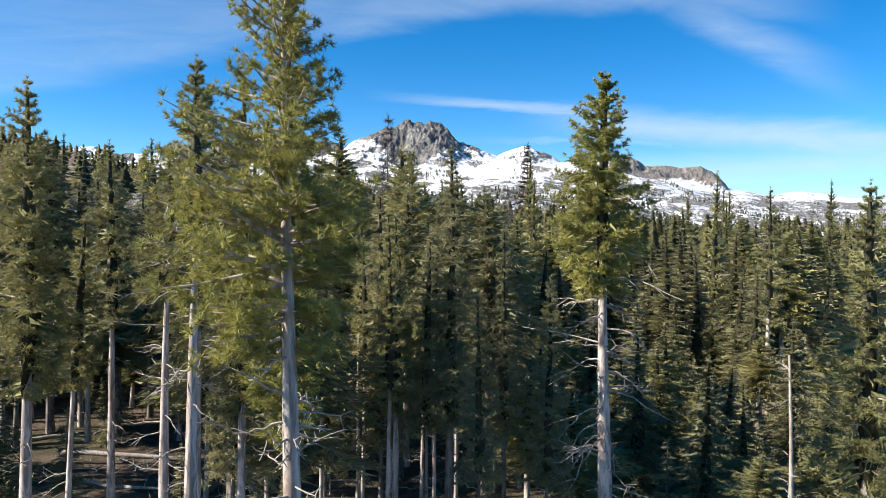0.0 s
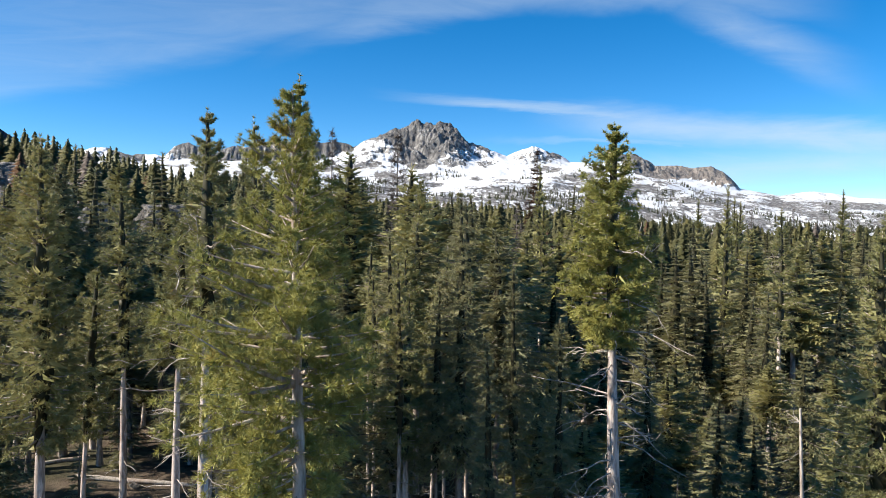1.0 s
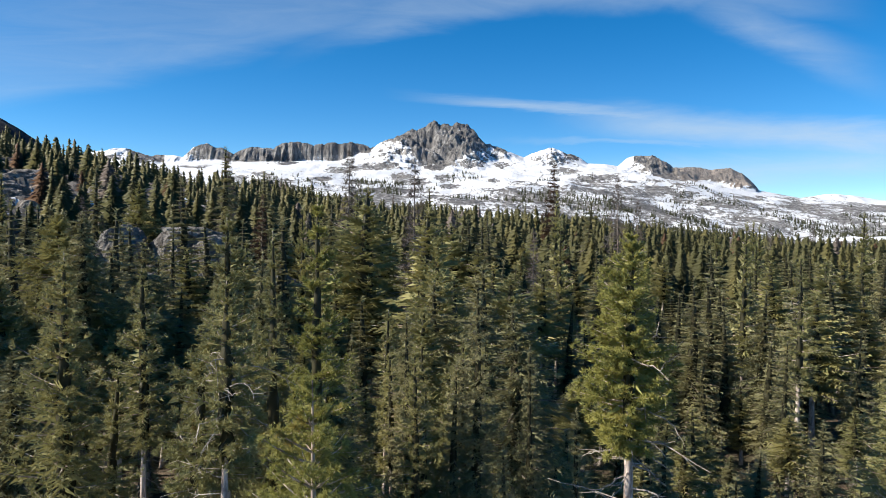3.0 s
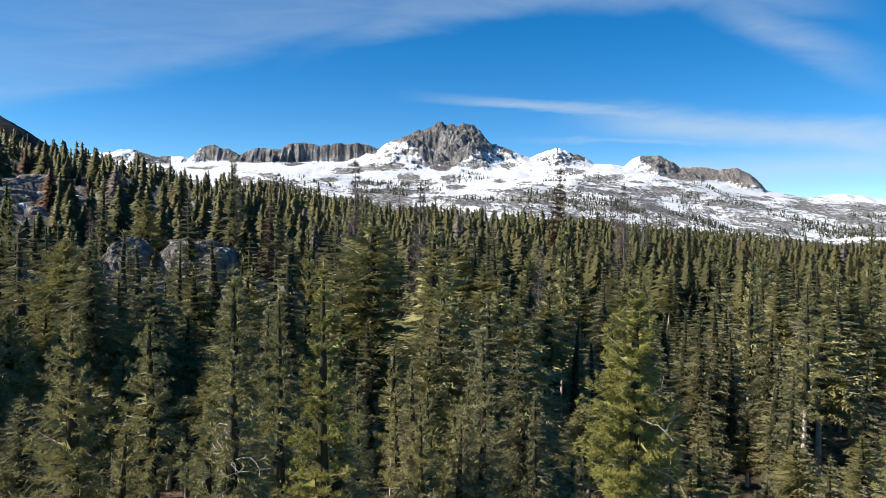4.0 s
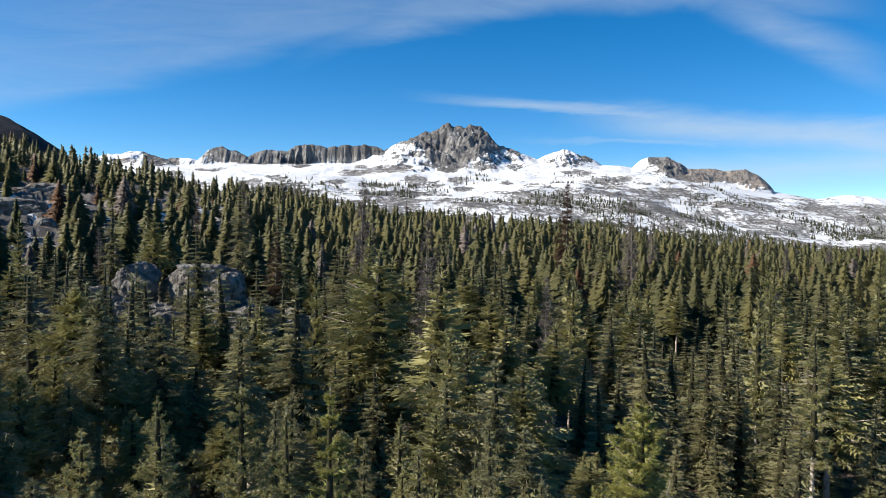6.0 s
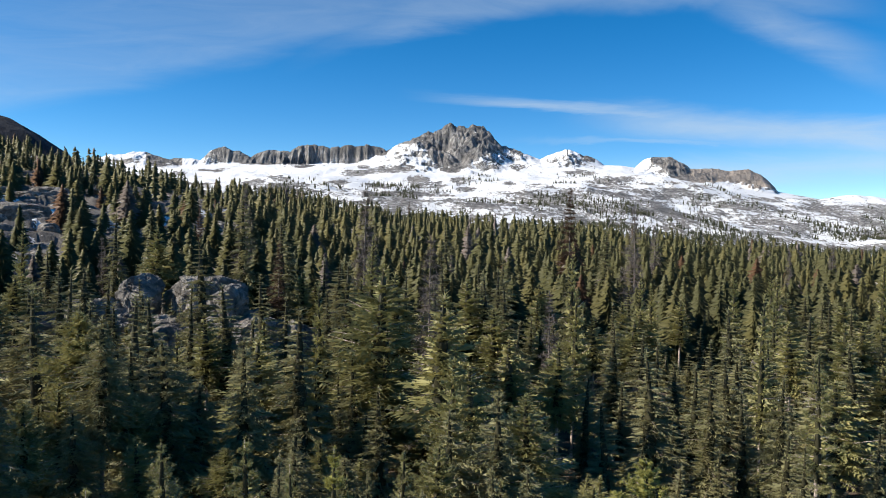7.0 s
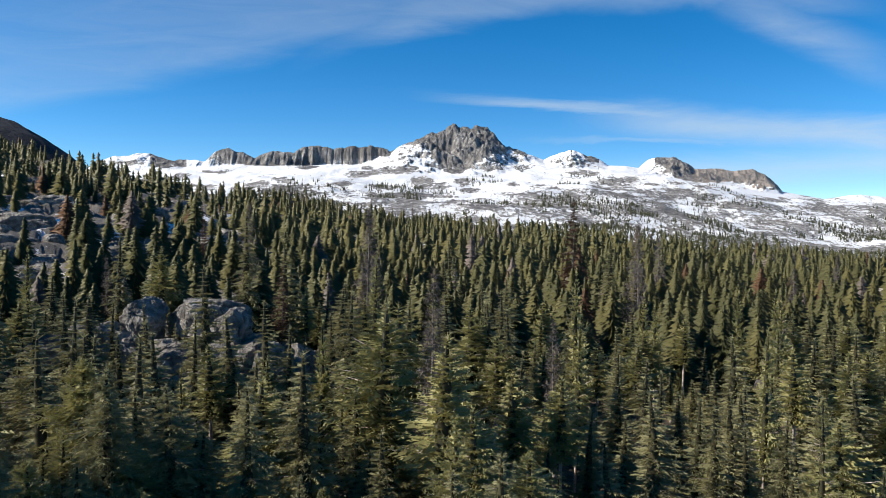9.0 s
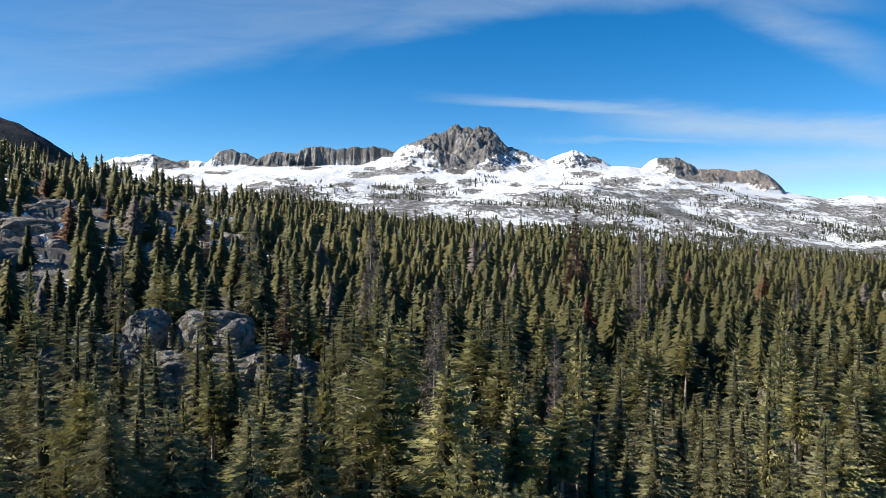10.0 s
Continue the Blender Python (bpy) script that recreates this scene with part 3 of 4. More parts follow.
def tree_arrays(rng, height, radius, crown_from, trunk_r, whorls, per, tuft_n, blades, tuft_size, form="pine", bend=0.15, lean=(0, 0), width=0.16, lopsided=0.25, gaps=0.12, taper_out=1.35, twig_steps=4, sprays=0, spread=0.95, hang=0.12, broad=1.0, slim=1.0, twig_every=1, core=0.0, inner_from=0.42):
    """Trunk with live limbs, and crown sprays, of one conifer standing at the origin."""
    path = wobble_path(height, lean, bend, rng, 11)
    taper = trunk_r * (1 - np.linspace(0, 1, 11)) ** 0.95 + 0.012
    taper[0] *= 1.25
    wood = [tube(path, taper, 8 if trunk_r > 0.2 else 6)]
    centres, axes, sizes = [], [], []
    heavy = rng.uniform(0, 6.28)
    roots, heads, lengths = [], [], []
    for w in range(whorls):
        f = (w + rng.uniform(-0.35, 0.35)) / whorls
        f = min(max(f, 0.0), 0.985)
        h = crown_from + (1 - crown_from) * f
        base = np.array([np.interp(h, np.linspace(0, 1, 11), path[:, k]) for k in range(3)])
        if form == "fir":
            reach = radius * (1 - f) ** 0.85 * (0.85 + 0.15 * f) + 0.05
        else:
            reach = radius * (min(1.0, 0.5 + 2.2 * f) * (1 - f ** taper_out)) ** 0.9 + 0.10
        for b in range(per):
            if rng.random() < gaps:
                continue
            th = rng.uniform(0, 6.28)
            ln = reach * rng.uniform(0.55, 1.12) * (1 + lopsided * np.cos(th - heavy))
            up = (-0.28 + 0.55 * f) if form == "fir" else (-0.12 + 0.75 * f)
            up += rng.normal(0, 0.12)
            head = np.array([np.cos(th), np.sin(th), up])
            head /= np.linalg.norm(head)
            roots.append(base), heads.append(head), lengths.append(ln)
            s = np.linspace(0, 1, twig_steps)
            line = base + np.outer(s * ln, head)
            line[:, 2] += (0.16 if form == "pine" else 0.10) * ln * (s ** 2 - 0.5 * s)
            if len(roots) % twig_every == 0:
                wood.append(tube(line, np.linspace(max(0.012, 0.022 * ln + 0.006), 0.006, twig_steps), 3))
            if not tuft_n:
                continue
            k = max(2, int(round(tuft_n * (0.4 + 0.6 * ln / max(radius, 0.1)))))
            at = rng.uniform(inner_from if form == "pine" else 0.12, 1.03, k) ** 0.75
            c = base + at[:, None] * ln * head[None]
            c[:, 2] += (0.16 if form == "pine" else 0.10) * ln * (at ** 2 - 0.5 * at)
            across = np.array([-head[1], head[0], 0.0])
            c = c + across * (rng.normal(0, 0.11 if form == "pine" else 0.22, k) * ln * (1.1 - 0.5 * at))[:, None]
            c[:, 2] += rng.normal(0, 0.05, k) * ln
            ax = head[None] * 0.7 + np.array([0, 0, 0.35 if form == "pine" else 0.0]) + across * rng.normal(0, 0.4, k)[:, None]
            centres.append(c), axes.append(ax), sizes.append(np.full(k, tuft_size * (1.0 - 0.5 * f)) * rng.uniform(0.75, 1.2, k))
    tip = path[-1]
    k = 5
    centres.append(tip + np.array([0, 0, -1.0]) * np.linspace(0.0, 0.06, k)[:, None] * height * 0.6)
    axes.append(np.tile([[0, 0, 0.8]], (k, 1))), sizes.append(np.linspace(0.6, 1.0, k) * tuft_size)
    crown = tufts(np.concatenate(centres), np.concatenate(axes), np.concatenate(sizes), blades, rng, spread, width)
    if sprays:
        crown = joined([crown, fronds(np.array(roots), np.array(heads), np.array(lengths), sprays, rng, 0.18 if form == "fir" else 0.05, hang, broad, slim)])
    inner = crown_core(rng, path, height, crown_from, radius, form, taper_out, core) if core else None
    return joined(wood), crown, path, inner


def make_tree(name, label, category, at, seed, leaf, wood_mat, limbs=0, limb_range=(0.2, 0.5), limb_len=1.6, group="", droop=-0.3, limb_thick=0.03, **shape):
    rng = np.random.default_rng(seed)
    wood, crown, path, inner = tree_arrays(rng, **shape)
    thing = empty(name, at)
    tagged(thing, label, category, group)
    mesh_object("trunk", *wood, [wood_mat], thing, smooth=True)
    mesh_object("crown", *crown, [leaf], thing)
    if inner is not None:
        mesh_object("inner_crown", *inner, [CROWN_SHADE], thing, "dark dense twigs inside the crown")
    for k in range(limbs):
        h = rng.uniform(*limb_range)
        base = np.array([np.interp(h, np.linspace(0, 1, 11), path[:, c]) for c in range(3)])
        th = rng.uniform(0, 6.28)
        head = np.array([np.cos(th), np.sin(th), rng.normal(0.0, 0.15)])
        v, f = dead_limb(base, head / np.linalg.norm(head), limb_len * rng.uniform(0.45, 1.15), droop * rng.uniform(0.2, 1.3), rng, 3, limb_thick)
        mesh_object("dead_limb", v, f, [DEAD_WOOD], thing, "bare silvery dead limb" if k == 0 else "")
    return thing


def stand(x, y):
    return (x, y, float(ground_z(x, y)) - 0.1)


def tall(x, y, top):
    return top - float(ground_z(x, y)) + 0.1


# near trees, one by one: place, height of the tip
def near_trees():
    P = dict(form="pine", leaf=PINE_GREEN, wood_mat=PINE_BARK, category="pine tree", group="near pines")
    make_tree("pine_tree", "tall pine with dense yellow-green clumps and bare lower limbs", at=stand(-1.45, 13.0), seed=11, limbs=34, limb_range=(0.58, 0.76), limb_len=1.25, limb_thick=0.028, height=tall(-1.45, 13, 24.7), radius=1.95, crown_from=0.73, trunk_r=0.36, whorls=31, per=7, tuft_n=27, blades=40, tuft_size=0.185, bend=0.12, width=0.045, spread=1.25, gaps=0.08, inner_from=0.12, taper_out=1.6, lean=(-0.014, 0), **{**P, "leaf": SUNNY_PINE})
    make_tree("pine_tree", "slender pine with a pointed yellow-green crown", at=stand(-4.2, 31.5), seed=12, limbs=14, limb_range=(0.2, 0.55), height=tall(-4.2, 31.5, 28.6), radius=2.5, crown_from=0.40, trunk_r=0.30, whorls=38, per=7, tuft_n=16, blades=19, tuft_size=0.32, width=0.065, sprays=14, slim=0.24, broad=0.52, hang=0.2, core=0.13, inner_from=0.2, **{**P, "leaf": SUNNY_PINE})
    make_tree("pine_tree", "tall pine with a clear pale trunk", at=stand(-9.0, 35.5), seed=13, limbs=16, limb_range=(0.25, 0.55), height=tall(-9, 35.5, 27.8), radius=2.7, crown_from=0.56, trunk_r=0.32, whorls=32, per=7, tuft_n=15, blades=18, tuft_size=0.34, width=0.065, sprays=14, slim=0.24, broad=0.52, hang=0.2, core=0.13, inner_from=0.2, **P)
    make_tree("pine_tree", "slim pine with a narrow pointed crown", at=stand(-6.6, 33.8), seed=14, limbs=8, limb_range=(0.25, 0.55), height=tall(-6.6, 33.8, 27.2), radius=2.1, crown_from=0.45, trunk_r=0.24, whorls=34, per=6, tuft_n=15, blades=18, tuft_size=0.32, width=0.065, sprays=14, slim=0.24, broad=0.52, hang=0.2, core=0.13, inner_from=0.2, **P)
    make_tree("pine_tree", "thin-crowned pine with a pale trunk and long grey limbs", at=stand(-7.0, 27.0), seed=15, limbs=42, limb_range=(0.40, 0.90), limb_len=2.0, height=tall(-7.4, 27, 25.4), radius=2.2, crown_from=0.74, gaps=0.3, trunk_r=0.36, whorls=22, per=6, tuft_n=15, blades=19, tuft_size=0.29, width=0.065, sprays=14, slim=0.24, broad=0.52, hang=0.2, core=0.13, inner_from=0.2, **P)
    make_tree("pine_tree", "pale-trunked pine with snapped bare limbs", at=stand(-8.2, 28.2), seed=16, limbs=28, limb_range=(0.35, 0.86), limb_len=1.8, height=tall(-8.9, 28.2, 22.5), radius=2.0, crown_from=0.78, gaps=0.25, trunk_r=0.32, whorls=18, per=6, tuft_n=15, blades=18, tuft_size=0.29, width=0.065, sprays=14, slim=0.24, broad=0.52, hang=0.2, core=0.13, inner_from=0.2, **P)
    make_tree("pine_tree", "dark pine with a long bare lower trunk", at=stand(-15.6, 33.2), seed=17, limbs=12, limb_range=(0.25, 0.55), height=tall(-15.6, 33.2, 26.2), radius=3.0, crown_from=0.50, trunk_r=0.36, whorls=34, per=7, tuft_n=15, blades=18, tuft_size=0.34, width=0.065, sprays=14, slim=0.24, broad=0.52, hang=0.2, core=0.13, inner_from=0.2, lean=(0.012, 0), **P)
    make_tree("pine_tree", "thin leaning pine with a bare trunk", at=stand(-15.2, 36.0), seed=18, limbs=6, limb_range=(0.25, 0.6), height=tall(-15.2, 36, 20.5), radius=1.8, crown_from=0.63, trunk_r=0.20, whorls=22, per=6, tuft_n=12, blades=18, tuft_size=0.29, width=0.065, sprays=14, slim=0.24, broad=0.52, hang=0.2, core=0.13, inner_from=0.2, lean=(0.05, 0), **P)
    make_tree("pine_tree", "lone tall pine with a layered crown and drooping bare limbs", at=stand(10.0, 34.6), seed=19, limbs=60, limb_range=(0.22, 0.80), limb_len=2.9, limb_thick=0.05, droop=-0.6, height=tall(10.0, 34.6, 27.3), radius=2.25, crown_from=0.64, trunk_r=0.46, whorls=32, per=8, tuft_n=22, blades=24, tuft_size=0.30, spread=1.3, width=0.07, inner_from=0.12, sprays=14, slim=0.24, broad=0.52, hang=0.2, core=0.1, gaps=0.2, taper_out=2.6, lean=(-0.02, 0), **{**P, "leaf": SUNNY_PINE})
    make_tree("pine_tree", "broad pine with layered green branches", at=stand(22.6, 35.0), seed=20, limbs=18, limb_range=(0.2, 0.5), limb_len=2.2, height=tall(22.6, 35, 22.6), radius=3.9, gaps=0.04, crown_from=0.34, trunk_r=0.40, whorls=32, per=7, tuft_n=16, blades=20, tuft_size=0.34, width=0.065, sprays=14, slim=0.24, broad=0.52, hang=0.2, core=0.13, inner_from=0.2, **P)
    make_tree("pine_tree", "pine with a thin tufted top and grey limbs", at=stand(41.2, 82.0), seed=21, limbs=20, limb_range=(0.35, 0.85), limb_len=2.2, height=tall(41.2, 82, 25.2), radius=3.0, crown_from=0.40, trunk_r=0.34, whorls=26, per=6, tuft_n=12, blades=17, tuft_size=0.45, width=0.065, sprays=14, slim=0.24, broad=0.52, hang=0.2, core=0.13, inner_from=0.2, gaps=0.3, **P)
    F = dict(form="fir", leaf=FIR_GREEN, wood_mat=FIR_BARK, category="fir tree", group="near firs")
    make_tree("fir_tree", "dense dark fir with a straight trunk", at=stand(3.1, 42.0), seed=31, limbs=14, limb_range=(0.15, 0.5), limb_len=1.2, height=tall(3.1, 42, 24.6), radius=2.8, crown_from=0.40, trunk_r=0.28, whorls=40, per=7, tuft_n=9, blades=17, tuft_size=0.37, width=0.065, sprays=14, slim=0.24, broad=0.52, hang=0.2, core=0.13, inner_from=0.2, **F)
    make_tree("fir_tree", "slim dark fir with a pointed crown", at=stand(-0.7, 44.3), seed=32, limbs=10, limb_range=(0.15, 0.45), limb_len=1.2, height=tall(-0.7, 44.3, 22.4), radius=2.6, crown_from=0.36, trunk_r=0.18, whorls=38, per=7, tuft_n=9, blades=17, tuft_size=0.37, width=0.065, sprays=14, slim=0.24, broad=0.52, hang=0.2, core=0.13, inner_from=0.2, **F)
    make_tree("fir_tree", "slim shaded fir with bare lower trunk", at=stand(1.9, 41.6), seed=33, limbs=10, limb_range=(0.15, 0.5), limb_len=1.0, height=tall(1.9, 41.6, 20.0), radius=1.9, crown_from=0.5, trunk_r=0.15, whorls=30, per=6, tuft_n=8, blades=17, tuft_size=0.36, width=0.065, sprays=14, slim=0.24, broad=0.52, hang=0.2, core=0.13, inner_from=0.2, **F)
    make_tree("fir_tree", "thin shaded fir with a dark crown", at=stand(4.0, 35.5), seed=34, limbs=8, limb_range=(0.15, 0.5), limb_len=1.0, height=tall(4.0, 35.5, 17.2), radius=1.7, crown_from=0.5, trunk_r=0.14, whorls=26, per=6, tuft_n=8, blades=17, tuft_size=0.34, width=0.065, sprays=14, slim=0.24, broad=0.52, hang=0.2, core=0.13, inner_from=0.2, **F)
    make_tree("fir_tree", "slim sunlit fir with a pointed tip", at=stand(-8.2, 39.6), seed=35, limbs=4, limb_range=(0.15, 0.4), limb_len=1.0, height=tall(-8.2, 39.6, 26.0), radius=2.5, crown_from=0.30, trunk_r=0.2, whorls=40, per=7, tuft_n=9, blades=17, tuft_size=0.37, width=0.065, sprays=14, slim=0.24, broad=0.52, hang=0.2, core=0.13, inner_from=0.2, **F)
    make_tree("fir_tree", "narrow young fir with a dense olive crown", at=stand(-5.0, 57.0), seed=36, limbs=0, height=tall(-5, 57, 19.4), radius=2.3, crown_from=0.12, trunk_r=0.16, whorls=44, per=7, tuft_n=8, blades=17, tuft_size=0.39, width=0.065, sprays=14, slim=0.24, broad=0.52, hang=0.2, core=0.13, inner_from=0.2, **F)
    make_tree("pine_tree", "slender pale-trunked pine standing in shade", at=stand(-0.25, 40.0), seed=51, limbs=8, limb_range=(0.2, 0.55), limb_len=1.0, height=tall(-0.25, 40, 21.0), radius=1.6, crown_from=0.55, trunk_r=0.20, whorls=24, per=6, tuft_n=8, blades=15, tuft_size=0.32, width=0.065, sprays=14, slim=0.24, broad=0.52, hang=0.2, core=0.13, inner_from=0.2, **P)
    make_tree("pine_tree", "slender pale-trunked pine standing in shade", at=stand(0.15, 41.2), seed=52, limbs=8, limb_range=(0.2, 0.55), limb_len=1.0, height=tall(0.15, 41.2, 19.0), radius=1.5, crown_from=0.55, trunk_r=0.19, whorls=22, per=6, tuft_n=8, blades=15, tuft_size=0.32, width=0.065, sprays=14, slim=0.24, broad=0.52, hang=0.2, core=0.13, inner_from=0.2, **P)
    make_tree("pine_tree", "dark pine with a tall bare trunk", at=stand(-16.2, 45.0), seed=53, limbs=12, limb_range=(0.2, 0.55), limb_len=1.6, height=tall(-16.2, 45, 25.0), radius=2.4, crown_from=0.58, trunk_r=0.30, whorls=28, per=6, tuft_n=9, blades=15, tuft_size=0.36, width=0.065, sprays=14, slim=0.24, broad=0.52, hang=0.2, core=0.13, inner_from=0.2, **P)
    make_tree("fir_tree", "slim shaded fir with bare lower trunk", at=stand(6.6, 45.0), seed=54, limbs=12, limb_range=(0.1, 0.5), limb_len=1.0, height=tall(6.6, 45, 20.5), radius=2.0, crown_from=0.42, trunk_r=0.15, whorls=34, per=6, tuft_n=8, blades=16, tuft_size=0.36, width=0.065, sprays=14, slim=0.24, broad=0.52, hang=0.2, core=0.13, inner_from=0.2, **F)
    make_tree("fir_tree", "slim shaded fir with bare lower trunk", at=stand(8.6, 42.0), seed=55, limbs=12, limb_range=(0.1, 0.5), limb_len=1.0, height=tall(8.6, 42, 17.5), radius=1.9, crown_from=0.38, trunk_r=0.14, whorls=32, per=6, tuft_n=8, blades=16, tuft_size=0.36, width=0.065, sprays=14, slim=0.24, broad=0.52, hang=0.2, core=0.13, inner_from=0.2, **F)
    for k in range(9):
        x, y = -7.5 + 1.5 * k + (0.5, -0.4, 0.2)[k % 3], 43.0 + (0, 9, 4, 13, 6)[k % 5]
        make_tree("pine_tree", "slender pale-trunked pine standing in shade", at=stand(x, y), seed=60 + k, limbs=12, limb_range=(0.12, 0.6), limb_len=1.2, limb_thick=0.022, height=tall(x, y, 19.5 + (0, 1.5, -1, 2)[k % 4]), radius=1.5, crown_from=0.62, trunk_r=0.15, whorls=20, per=6, tuft_n=7, blades=14, tuft_size=0.32, width=0.065, sprays=12, slim=0.24, broad=0.52, hang=0.2, core=0.13, **P)
    # a dead standing trunk, snapped at the top
    rng = np.random.default_rng(44)
    snag = empty("dead_snag", stand(17.9, 33.5))
    tagged(snag, "dead standing pine trunk, bare and bleached", "dead tree")
    h = tall(17.9, 33.5, 14.6)
    mesh_object("trunk", *tube(wobble_path(h, (0.012, 0), 0.3, rng, 9), np.linspace(0.20, 0.05, 9), 8), [DEAD_WOOD], snag, smooth=True)
    for k in range(16):
        th = rng.uniform(0, 6.28)
        v, f = dead_limb(np.array([0, 0, h * rng.uniform(0.45, 0.97)]), np.array([math.cos(th), math.sin(th), 0.1]), rng.uniform(0.4, 1.5), -0.2, rng, 1, 0.025)
        mesh_object("dead_limb", v, f, [DEAD_WOOD], snag)


near_trees()

# kinds of tree that repeat through the forest, each built once and copied
rng_forest = np.random.default_rng(5)


def forest_kinds():
    kinds = []
    for far in (0, 1, 2):
        fine = dict(whorls=32, per=7, tuft_n=0, blades=4, tuft_size=0.75, width=0.08, twig_steps=2, sprays=36, spread=0.7, hang=0.22, broad=0.40, slim=0.85, twig_every=4, core=0.16) if far == 1 else dict(whorls=36, per=7, tuft_n=2, blades=6, tuft_size=0.50, width=0.07, twig_steps=3, sprays=36, spread=0.8, hang=0.22, broad=0.40, slim=0.70, twig_every=2, core=0.12)
        for k in range(5):
            kinds.append(("fir", far, make_tree("fir_tree", "dark green fir with a narrow pointed crown", "fir tree", (0, 0, 0), 100 + k + 40 * far, FIR_GREEN, FIR_BARK, limbs=0 if far else 7, limb_range=(0.12, 0.5), limb_len=1.3, group="forest firs", form="fir", height=20.0, radius=(3.6, 3.0, 4.2, 3.3, 2.7)[k], crown_from=(0.10, 0.2, 0.14, 0.28, 0.08)[k] + (0 if far else 0.30), trunk_r=0.24 if far else 0.19, **fine)))
        for k in range(5):
            kinds.append(("pine", far, make_tree("pine_tree", "olive green pine with an open uneven crown", "pine tree", (0, 0, 0), 120 + k + 40 * far, PINE_GREEN, PINE_BARK, limbs=0 if far else 9, limb_range=(0.15, 0.55), limb_len=1.6, group="forest pines", form="pine", height=20.0, radius=(3.4, 3.9, 2.9, 3.5, 3.1)[k], crown_from=(0.25, 0.4, 0.2, 0.45, 0.32)[k] + (0 if far else 0.22), trunk_r=0.26 if far else 0.20, gaps=0.18, **fine)))
    return kinds


KINDS = forest_kinds()
used = set()


def plant(kind, x, y, top=None, height=None, girth=1.0):
    """A copy of one of the kinds, standing on the ground."""
    choices = [k for k, (n, far, _) in enumerate(KINDS) if n == kind and far == (1 if y > 85 else 0 if x < 0.14 * y else 2)]
    k = choices[int(rng_forest.integers(len(choices)))]
    ob = KINDS[k][2]
    at = stand(x, y)
    h = (top - at[2]) if top is not None else height
    s = h / 20.0
    w = girth * (0.45 + 0.55 * s) * rng_forest.uniform(0.85, 1.15)
    m = pose(*at, rng_forest.normal(0, 0.8), rng_forest.normal(0, 0.8), rng_forest.uniform(0, 360)) @ Matrix.Diagonal((w, w, s, 1))
    if k not in used:
        used.add(k)
        ob.matrix_basis = m
        return ob
    return copy_thing(ob, m)


# trees told apart in the middle distance: kind, x, y, height of the tip above the datum
KNOLL_TREES = [
    ("fir", -23.6, 97.6, 26.2), ("fir", -29, 147.5, 23.5), ("fir", -25.8, 131, 26.2), ("fir", -38.8, 104, 21.3), ("pine", -23.4, 102.5, 25.5), ("fir", -49, 107, 19),
    ("fir", -22.4, 160, 25), ("fir", -62.5, 131, 33), ("fir", -41.8, 130, 28), ("fir", -58, 124, 27.5), ("fir", -67, 126, 29), ("fir", -54, 128, 26),
    ("fir", -35, 128, 22), ("fir", -50, 109, 21.5), ("fir", -59.7, 114, 18), ("fir", -42.4, 113, 21), ("fir", -20, 230, 32), ("fir", -43, 141, 29.5),
    ("fir", -51, 134, 27.5), ("fir", -64, 150, 30), ("fir", -36, 178, 34), ("fir", -47, 186, 38), ("pine", -66, 182, 38), ("fir", -74, 176, 36),
    ("fir", -27, 181, 33), ("fir", -58, 150, 29), ("fir", -33, 145, 24.5), ("fir", -67, 146, 31),
]
MIDDLE = [
    ("fir", 14.6, 142, 19.5), ("fir", 53.4, 152, 13.6), ("fir", 41.2, 144, 12), ("pine", 0.5, 92.5, 26), ("pine", -7.8, 101, 28.5), ("pine", -7.4, 125, 26.5),
    ("fir", 11.1, 207, 23), ("pine", 26, 194, 22), ("fir", 45.5, 181, 20), ("fir", 46, 144, 13.5), ("fir", 3.4, 229, 33), ("fir", 60, 270, 30),
    ("fir", 2.1, 223, 36.5), ("pine", 26.2, 148, 35.5), ("pine", -6.5, 99, 18.5), ("fir", 14.7, 104, 13.5), ("fir", 60.5, 173, 12), ("fir", 39, 96.5, 14.5),
    ("fir", -8.2, 39.8, 24), ("fir", 29.4, 168, 32),
]
placed = [(-3.4, 57.5), (-3.2, 54), (-3.0, 50.5), (-2.7, 47), (-0.25, 40), (-16.2, 45), (6.6, 45), (8.6, 42), (-1.45, 13), (-4.2, 31.5), (-9, 35.5), (-6.6, 33.8), (-7.4, 27), (-8.9, 28.2), (-15.6, 33.2), (-15.2, 36), (10, 34.6), (22.6, 35), (41.2, 82), (3.1, 42), (-0.7, 44.3), (1.9, 41.6), (4, 35.5), (-5, 57), (17.9, 33.5)]
placed += [(-7.5 + 1.5 * k, 43.0 + (0, 9, 4, 13, 6)[k % 5]) for k in range(9)]
for kind, x, y, top in KNOLL_TREES + MIDDLE:
    plant(kind, x, y, top=top, girth=1.35 if x < -30 and 100 < y < 160 else 0.7 if top > 31 and y < 170 and x > 0 else 1.2)
    placed.append((x, y))


def free(x, y, gap):
    """Whether there is room for a tree; the clearing with the fallen log stays open."""
    if -33 < x < -15 and 50 < y < 71:
        return False
    return all((x - a) ** 2 + (y - b) ** 2 > gap * gap for a, b in placed)


def grove(count, xs, ys, tops):
    """A stand of mixed trees within a stretch of ground, their tips at about one height."""
    for _ in range(count * 6):
        x, y = rng_forest.uniform(*xs), rng_forest.uniform(*ys)
        if count and free(x, y, 3.2):
            plant("fir" if rng_forest.random() < 0.6 else "pine", x, y, top=rng_forest.uniform(*tops), girth=1.25)
            placed.append((x, y))
            count -= 1


